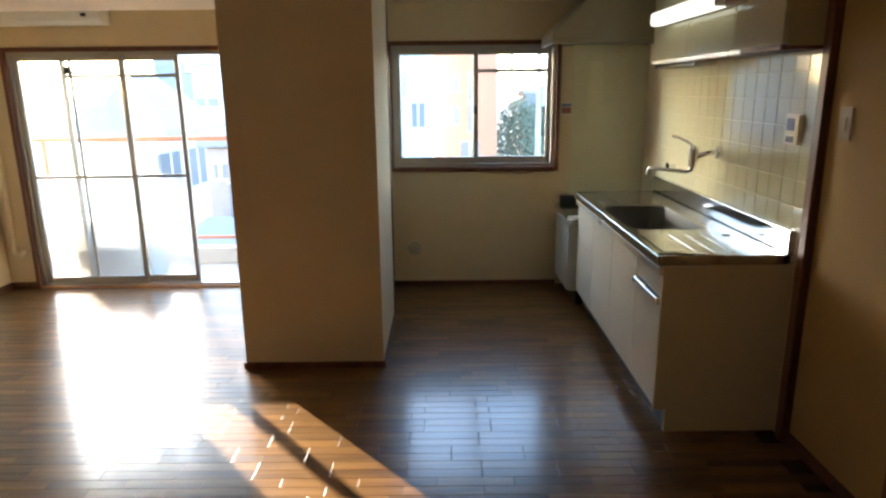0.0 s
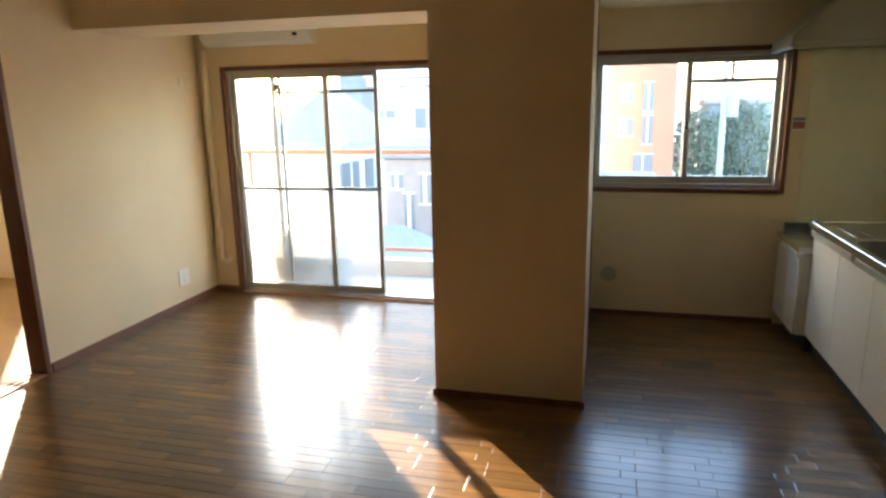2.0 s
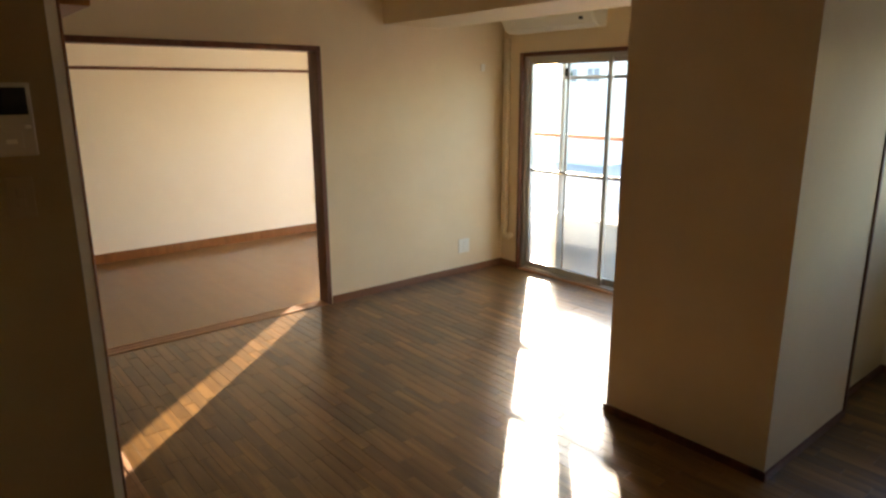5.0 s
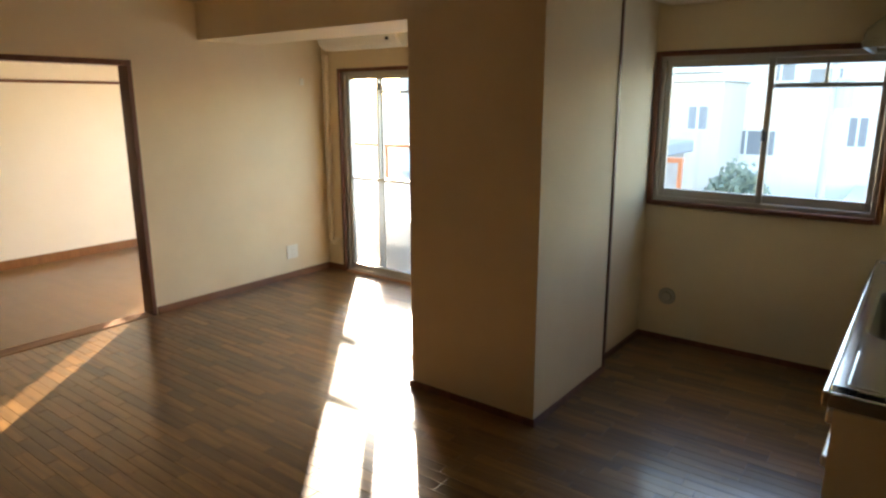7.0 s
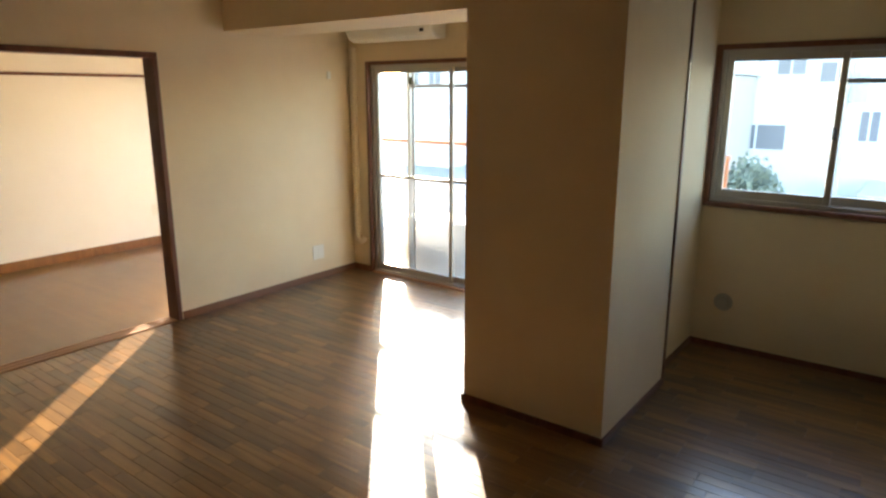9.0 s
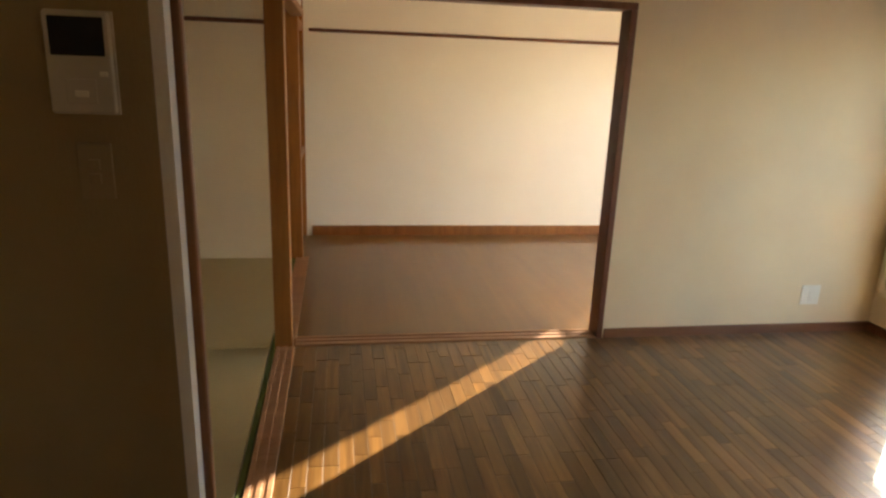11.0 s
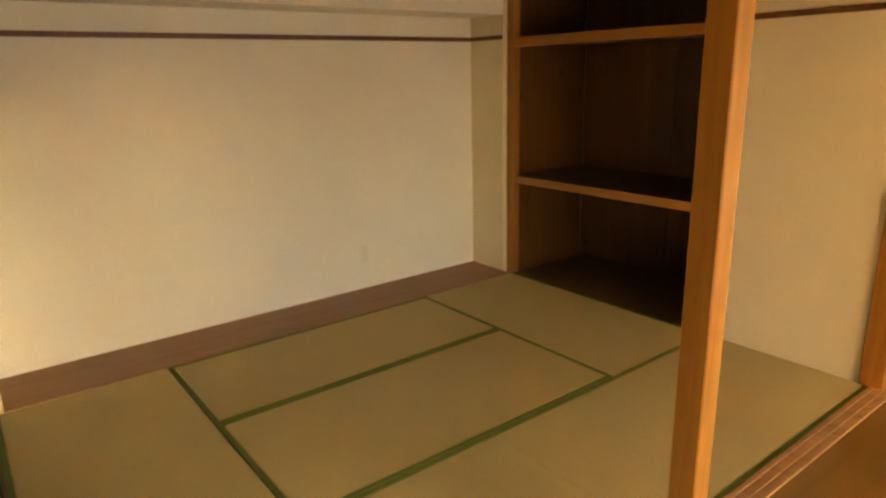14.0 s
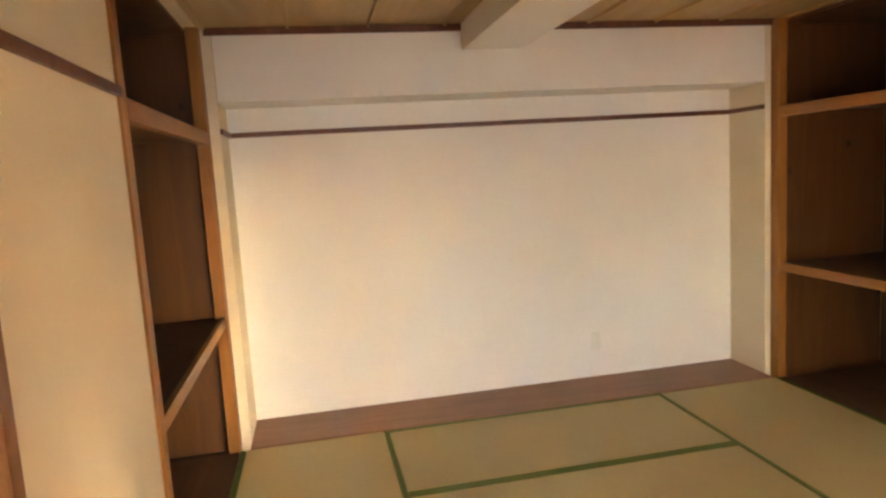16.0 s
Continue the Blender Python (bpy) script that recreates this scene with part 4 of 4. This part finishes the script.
ic = plate("intercom", "shade-toned white video intercom with a dark screen", "intercom", pose(-0.525, 1.782, 1.432, 0, 0, 90), 0.13, 0.205, M_INTERCOM,
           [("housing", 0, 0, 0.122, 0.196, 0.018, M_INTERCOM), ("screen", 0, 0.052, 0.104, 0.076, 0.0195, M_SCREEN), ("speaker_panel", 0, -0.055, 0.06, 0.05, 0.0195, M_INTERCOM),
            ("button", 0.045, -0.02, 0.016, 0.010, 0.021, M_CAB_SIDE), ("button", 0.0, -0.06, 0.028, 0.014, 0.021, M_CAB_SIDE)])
plate("wall_sticker", "small red and white notice beside the kitchen window", "sign", pose(1.995, NY, 1.335), 0.075, 0.09, M_PLASTIC, [("red_band", 0, -0.012, 0.07, 0.045, 0.001, M_RED), ("blue_band", 0, 0.026, 0.07, 0.02, 0.001, M_BLUE)])
rv = tagged(empty("round_vent", (0.868, NY, 0.298)), "round grey wall vent under the kitchen window", "vent")
part("vent_ring", cyl(bmesh.new(), (0, 0, 0), (0, -0.010, 0), 0.055, 36, 0.050), M_VENT, rv)
part("vent_cap", cyl(bmesh.new(), (0, -0.010, 0), (0, -0.018, 0), 0.034, 32, 0.028), M_VENT, rv)

ac = tagged(empty("air_conditioner", (-1.705, NY, 1.945)), "white wall air conditioner above the balcony door", "air conditioner")
bm = bmesh.new()
prof = [(0.0, 0.0), (-0.10, -0.002), (-0.155, 0.03), (-0.185, 0.08), (-0.19, 0.20), (-0.15, 0.245), (0.0, 0.25)]
va, vb = [bm.verts.new((-0.43, y, z)) for y, z in prof], [bm.verts.new((0.45, y, z)) for y, z in prof]
bm.faces.new(va[::-1])
bm.faces.new(vb)
for i in range(len(prof)):
    f = bm.faces.new((va[i], va[(i + 1) % len(prof)], vb[(i + 1) % len(prof)], vb[i]))
bmesh.ops.recalc_face_normals(bm, faces=bm.faces)
bmesh.ops.bevel(bm, geom=list(bm.edges), offset=0.008, segments=3, affect="EDGES")
part("housing", bm, M_PLASTIC, ac)
part("air_flap", boxes(((-0.40, -0.150, 0.018), (0.36, -0.108, 0.026)), bevel=0.003), M_PLASTIC, ac)
part("seam", boxes(((-0.425, -0.187, 0.083), (0.445, -0.184, 0.086))), M_CAB_SIDE, ac)
part("display_window", boxes(((0.33, -0.178, 0.045), (0.365, -0.166, 0.070)), bevel=0.003), M_BLACK, ac, "dark receiver window")
pc = tagged(empty("pipe_cover", (WX, NY, 0)), "beige vertical pipe cover in the room corner", "pipe cover")
part("duct", boxes(((0.046, -0.046, 0.34), (0.092, -0.001, 1.92)), bevel=0.014, seg=3), M_CREAM2, pc)
part("duct_elbow", tube([(0.07, -0.03, 0.36), (0.07, -0.03, 0.30), (0.085, -0.03, 0.272), (0.115, -0.03, 0.268), (0.135, -0.02, 0.285), (0.14, -0.004, 0.30)], 0.024), M_CREAM2, pc)
tagged(link("sensor_box", boxes(((WX, 5.24, 1.66), (WX + 0.012, 5.28, 1.72)), bevel=0.003), M_PLASTIC), "tiny ivory sensor box high on the cream wall", "sensor")

# ---------------------------------------------------------------- balcony
BX0, BX1, BY = -4.6, 0.55, 6.62
setting("balcony_floor", boxes(((BX0, NY + 0.16, -0.30), (BX1, BY + 0.12, -0.115))), M_CONCRETE, "pale concrete balcony floor")
setting("balcony_curb", boxes(((BX0, BY, -0.115), (BX1, BY + 0.12, 0.045)), bevel=0.006), M_CONCRETE, "low pale concrete balcony kerb")
rl = tagged(empty("balcony_railing", (0, BY + 0.06, 0)), "red oxide painted balcony railing with two rails", "railing")
part("top_rail", boxes(((BX0, -0.03, 1.045), (BX1, 0.03, 1.085)), bevel=0.006), M_RUST, rl)
part("bottom_rail", boxes(((BX0, -0.015, 0.12), (BX1, 0.015, 0.15)), bevel=0.004), M_RUST, rl)
for x in (BX0 + 0.02, -2.6, BX1 - 0.02):
    part("rail_post", boxes(((x - 0.016, -0.016, -0.001), (x + 0.016, 0.016, 1.045)), bevel=0.003), M_RUST, rl)
ou = tagged(empty("outdoor_unit", (-1.72, 6.05, -0.115)), "grey air conditioner outdoor unit on the balcony", "outdoor unit")
part("casing", boxes(((-0.36, -0.14, 0.04), (0.36, 0.14, 0.56)), bevel=0.012, seg=2), M_UNIT, ou)
part("fan_grille", cyl(bmesh.new(), (-0.08, -0.14, 0.30), (-0.08, -0.15, 0.30), 0.20, 32), M_BLACK, ou)
for x in (-0.28, 0.28):
    part("foot", boxes(((x - 0.03, -0.16, 0.0), (x + 0.03, 0.16, 0.04)), bevel=0.004), M_BLACK, ou)

# ---------------------------------------------------------------- outdoors
GZ = -6.0
setting("ground", boxes(((-900, 6.9, GZ - 0.5), (900, 1500, GZ)), ((-900, -900, GZ - 0.5), (900, 6.9, GZ))), M_GROUND, "pale asphalt and yards around the houses")
setting("building_below", boxes(((-4.75, -1.72, GZ), (2.72, NY + 0.16, -0.31))), M_CONCRETE, "concrete storeys under the flat")


def block(name, label, x0, x1, y0, y1, z1, mat, wins, roof=None, frame_mat=None):
    """A far building: walls, roof edge, and windows (x, z, w, h) in its front face towards -y."""
    o = tagged(empty(name, ((x0 + x1) / 2, (y0 + y1) / 2, GZ)), label, "building")
    cx, cy = (x0 + x1) / 2, (y0 + y1) / 2
    part("wall", boxes(((x0 - cx, y0 - cy, 0), (x1 - cx, y1 - cy, z1 - GZ)), bevel=0.03), mat, o)
    part("roof", boxes(((x0 - cx - 0.15, y0 - cy - 0.15, z1 - GZ), (x1 - cx + 0.15, y1 - cy + 0.15, z1 - GZ + 0.25)), bevel=0.03), roof or M_CONCRETE, o)
    for x, z, w, h in wins:
        g = part("window", boxes(((x - cx - w / 2, y0 - cy - 0.02, z - GZ - h / 2), (x - cx + w / 2, y0 - cy + 0.05, z - GZ + h / 2))), M_FAR_GLASS, o)
        part("window_frame", boxes(((x - cx - w / 2 - 0.03, y0 - cy - 0.05, z - GZ - h / 2 - 0.03), (x - cx + w / 2 + 0.03, y0 - cy - 0.01, z - GZ - h / 2)),
                                   ((x - cx - w / 2 - 0.03, y0 - cy - 0.05, z - GZ + h / 2), (x - cx + w / 2 + 0.03, y0 - cy - 0.01, z - GZ + h / 2 + 0.03)),
                                   ((x - cx - 0.03, y0 - cy - 0.05, z - GZ - h / 2), (x - cx + 0.03, y0 - cy - 0.01, z - GZ + h / 2))), M_FAR_WHITE, g)
    return o


block("apartment_building", "orange rendered apartment house with small windows", 0.62, 3.55, 30.5, 38.0, 7.0, M_ORANGE,
      [(1.53, 4.4, 0.55, 0.7), (2.42, 4.3, 0.42, 1.2), (1.53, 1.75, 0.55, 0.7), (2.42, 1.6, 0.42, 1.2), (1.52, 0.32, 0.62, 0.72), (2.43, 0.2, 0.42, 1.2), (2.3, -1.3, 0.85, 0.9), (1.3, -3.2, 0.9, 1.0)])
block("white_house", "white house with a wide grey window", -3.9, 0.68, 25.5, 29.0, 6.0, M_FAR_WHITE,
      [(-3.05, 0.12, 1.75, 0.8), (-2.2, 2.4, 0.8, 0.5), (0.15, 0.55, 0.5, 0.9), (-0.9, 2.2, 0.9, 0.6)])
# added tower: keeps direct sun off the kitchen and the door's right pane
block("sun_blocker", "pale tower added far off to block sun from the kitchen", -44.35, -38.2, 55.2, 61.0, 34.0, M_FAR_WHITE,
      [(-42.5 + 2.8 * i, z, 1.5, 1.3) for i in range(2) for z in (3.0, 9.0, 15.0, 21.0, 27.0)])
block("stair_tower", "narrow blue-grey stair tower beside the white building", -8.5, -7.19, 22.8, 25.0, 16.0, M_SLATE_DARK, [])
block("small_orange_house", "low orange house with a white band", -8.2, -5.6, 24.0, 29.0, -1.2, M_ORANGE, [(-7.5, -2.6, 0.8, 0.8), (-6.3, -2.6, 0.8, 0.8)])
block("grey_house", "pale grey house with a flat roof", 5.2, 9.5, 34.0, 41.0, 1.2, M_FAR_GREY, [(6.2, -0.6, 1.1, 1.0), (8.2, -0.6, 1.1, 1.0), (6.2, -3.2, 1.1, 1.0), (8.2, -3.2, 1.1, 1.0)])
side = block("white_side_building", "beige house with an overhanging white upper storey", -7.18, -3.2, 22.6, 26.0, 2.1, M_FAR_BEIGE, [(-6.75, 1.15, 0.75, 0.28), (-5.2, 1.0, 0.9, 0.7), (-3.9, 1.0, 0.55, 0.7)], M_FAR_WHITE)
part("upper_storey", boxes(((-2.1, -2.2, 2.36 - GZ), (1.99, 1.7, 15.0 - GZ)), bevel=0.03), M_FAR_WHITE, side)
part("downpipe", cyl(bmesh.new(), (-1.05, -1.78, 0), (-1.05, -1.78, 2.1 - GZ), 0.09, 10), M_FAR_WHITE, side)
block("timber_house", "weathered timber house with narrow dark windows", -3.62, -2.3, 13.5, 16.2, 0.42, M_TIMBER,
      [(-3.35, -0.05, 0.22, 0.3), (-3.1, -0.75, 0.2, 0.9), (-2.75, -0.2, 0.2, 0.6)], M_SLATE_DARK)
block("garage", "small pale garage with a flat roof", 0.5, 2.3, 21.6, 25.0, -1.3, M_FAR_GREY, [(1.2, -2.4, 0.8, 0.8)])


def hip_house(name, label, cx, cy, hx, hy, eave, ridge, wall_mat, roof_mat):
    o = tagged(empty(name, (cx, cy, GZ)), label, "house")
    part("wall", boxes(((-hx + 0.5, -hy + 0.5, 0), (hx - 0.5, hy - 0.5, eave - GZ - 0.02))), wall_mat, o)
    bm = bmesh.new()
    e, r = eave - GZ, ridge - GZ
    c = [bm.verts.new(p) for p in ((-hx, -hy, e), (hx, -hy, e), (hx, hy, e), (-hx, hy, e))]
    d = [bm.verts.new(p) for p in ((-hx, -hy, e - 0.12), (hx, -hy, e - 0.12), (hx, hy, e - 0.12), (-hx, hy, e - 0.12))]
    t = [bm.verts.new((-hx + hy, 0, r)), bm.verts.new((hx - hy, 0, r))]
    for f in ((c[0], c[1], t[1], t[0]), (c[1], c[2], t[1]), (c[2], c[3], t[0], t[1]), (c[3], c[0], t[0]), (d[3], d[2], d[1], d[0])):
        bm.faces.new(f)
    for i in range(4):
        bm.faces.new((c[i], d[i], d[(i + 1) % 4], c[(i + 1) % 4]))
    bmesh.ops.recalc_face_normals(bm, faces=bm.faces)
    part("roof", bm, roof_mat, o)
    for x in (-hx * 0.45, hx * 0.4):
        w = part("window", boxes(((x - 0.5, -hy + 0.44, e - 1.6), (x + 0.5, -hy + 0.52, e - 0.6))), M_FAR_GLASS, o)
        part("window_frame", boxes(((x - 0.56, -hy + 0.42, e - 1.66), (x + 0.56, -hy + 0.45, e - 1.6)), ((x - 0.03, -hy + 0.42, e - 1.6), (x + 0.03, -hy + 0.45, e - 0.6))), M_FAR_WHITE, w)
    return o


hip_house("tiled_house", "house with a blue-grey hipped roof", -6.57, 17.80, 1.7, 1.3, 0.61, 1.95, M_FAR_WHITE, M_SLATE).rotation_euler = (0, 0, radians(85))
hip_house("low_house", "low house with a grey tiled roof", -3.0, 12.2, 1.0, 0.8, -1.3, -0.72, M_TIMBER, M_SLATE_DARK)


def pole(name, label, x, y, h):
    o = tagged(empty(name, (x, y, GZ)), label, "utility pole")
    part("shaft", cyl(bmesh.new(), (0, 0, 0), (0, 0, h), 0.14, 14, 0.09), M_CONCRETE, o)
    for z in (h - 0.4, h - 1.0):
        part("crossarm", boxes(((-0.7, -0.04, z), (0.7, 0.04, z + 0.08))), M_FAR_GREY, o)
    part("transformer", cyl(bmesh.new(), (0.28, 0, h - 2.2), (0.28, 0, h - 1.4), 0.22, 16), M_FAR_GREY, o)
    return o


pole("utility_pole", "concrete utility pole with crossarms", -0.25, 22.0, 9.5)
pole("utility_pole", "concrete utility pole with crossarms", 4.9, 27.0, 9.0)


def tree(label, x, y, h, r, seed):
    """A tapered trunk with limbs and a crown of many small leaf clumps."""
    rnd = random.Random(seed)
    o = tagged(empty("tree", (x, y, GZ)), label, "tree")
    bm = cyl(bmesh.new(), (0, 0, 0), (0, 0, h * 0.6), 0.16, 10, 0.07)
    for i in range(6):
        a = i * 1.05 + rnd.random()
        cyl(bm, (0, 0, h * (0.35 + 0.04 * i)), (r * 0.7 * math.cos(a), r * 0.7 * math.sin(a), h * (0.6 + 0.05 * i)), 0.06, 6, 0.02)
    part("trunk", bm, M_BARK, o)
    vs, fs = [], []
    for i in range(6500):
        a, u = rnd.uniform(0, 6.283), rnd.uniform(-1, 1)
        k = rnd.uniform(0.35, 1.0) ** 0.5 * (1 + 0.25 * math.sin(3 * a + seed) * math.cos(2 * u))
        q = Vector((r * k * math.cos(a) * math.sqrt(1 - u * u), r * k * math.sin(a) * math.sqrt(1 - u * u), h * 0.68 + u * k * h * 0.34))
        e1 = Vector((rnd.gauss(0, 1), rnd.gauss(0, 1), rnd.gauss(0, 1))).normalized() * rnd.uniform(0.05, 0.11)
        e2 = e1.orthogonal().normalized() * rnd.uniform(0.03, 0.07)
        n = len(vs)
        vs += [q - e1, q + e2, q + e1, q - e2]
        fs.append((n, n + 1, n + 2, n + 3))
    me = bpy.data.meshes.new("crown")
    me.from_pydata(vs, [], fs)
    me.materials.append(M_LEAF)
    c = new("crown", me)
    c.parent = o
    return o


tree("round dark green garden tree behind the house", -2.1, 20.6, 5.7, 1.05, 3)
tree("dense green garden tree beside the road", -5.3, 23.0, 4.2, 1.5, 8)
tree("tall bluish green tree beyond the road", 6.7, 33.0, 7.3, 1.7, 5)
tree("dark green street tree beside the grey house", 4.75, 32.0, 7.0, 1.15, 11)

# ---------------------------------------------------------------- floor strips, last
ROW, LEN = 0.0575, 0.303
strip_me = {}


def strip_mesh(n):
    """A floor strip of n fifths of the full length, its upper edges eased."""
    if n not in strip_me:
        me = bpy.data.meshes.new("plank")
        L = LEN * n / 5
        b = bmesh.new()
        e, w = 0.0011, ROW - 0.0003
        cols = []
        for x, z in ((0.0002, -0.0014), (0.0017, -0.0008), (0.0040, 0.0), (L - 0.0012, 0.0), (L - 0.0002, -0.0003)):     # ends slightly cupped
            cols.append([b.verts.new(p) for p in ((x, 0.0003, -0.011), (x, 0.0003, z - e), (x, 0.0003 + e, z), (x, w - e, z), (x, w, z - e), (x, w, -0.011))])
        for p, q in zip(cols, cols[1:]):
            for i in range(5):
                b.faces.new((p[i], q[i], q[i + 1], p[i + 1]))
        b.faces.new(cols[0])
        b.faces.new(cols[-1][::-1])
        bmesh.ops.recalc_face_normals(b, faces=b.faces)
        b.to_mesh(me)
        b.free()
        me.materials.append(M_PLANK)
        strip_me[n] = me
    return strip_me[n]


rng = random.Random(12)
fl = bpy.data.objects["floor"]
far_v, far_f = [], []


def lay(y, x0):
    """One row of strips; those on the stretch that the walk passes nearest are pieces of their own."""
    x, n = x0, rng.choice((1, 2, 3, 4, 5))
    while x < 2.54:
        me, L = strip_mesh(n), LEN * n / 5
        if x + L < 2.70 and not (0.02 < x and x + L < PX - 0.02 and y > PY + 0.02):
            dz = rng.uniform(-0.0004, 0.0002)
            if 2.35 < y < 3.96 and -0.62 < x < 2.0:
                p = new("plank", me)
                p.parent = fl
                p.location = (x, y, dz)
            else:
                k = len(far_v)
                far_v.extend([(v.co.x + x, v.co.y + y, v.co.z + dz) for v in me.vertices])
                far_f.extend([[k + i for i in f.vertices] for f in me.polygons])
        x += L
        n = 5


y = 2.06
while y < NY:
    lay(y, WX + 0.005)
    y += ROW
y = 2.06 - ROW
while y > -1.6:
    lay(y, -0.56 if y > 1.2 else 0.25)
    y -= ROW
me = bpy.data.meshes.new("plank_field")
me.from_pydata(far_v, [], far_f)
me.materials.append(M_PLANK_FAR)
pf = tagged(new("plank_field", me), "dark glossy floor strips", "", "", "stuff")
pf.parent = fl
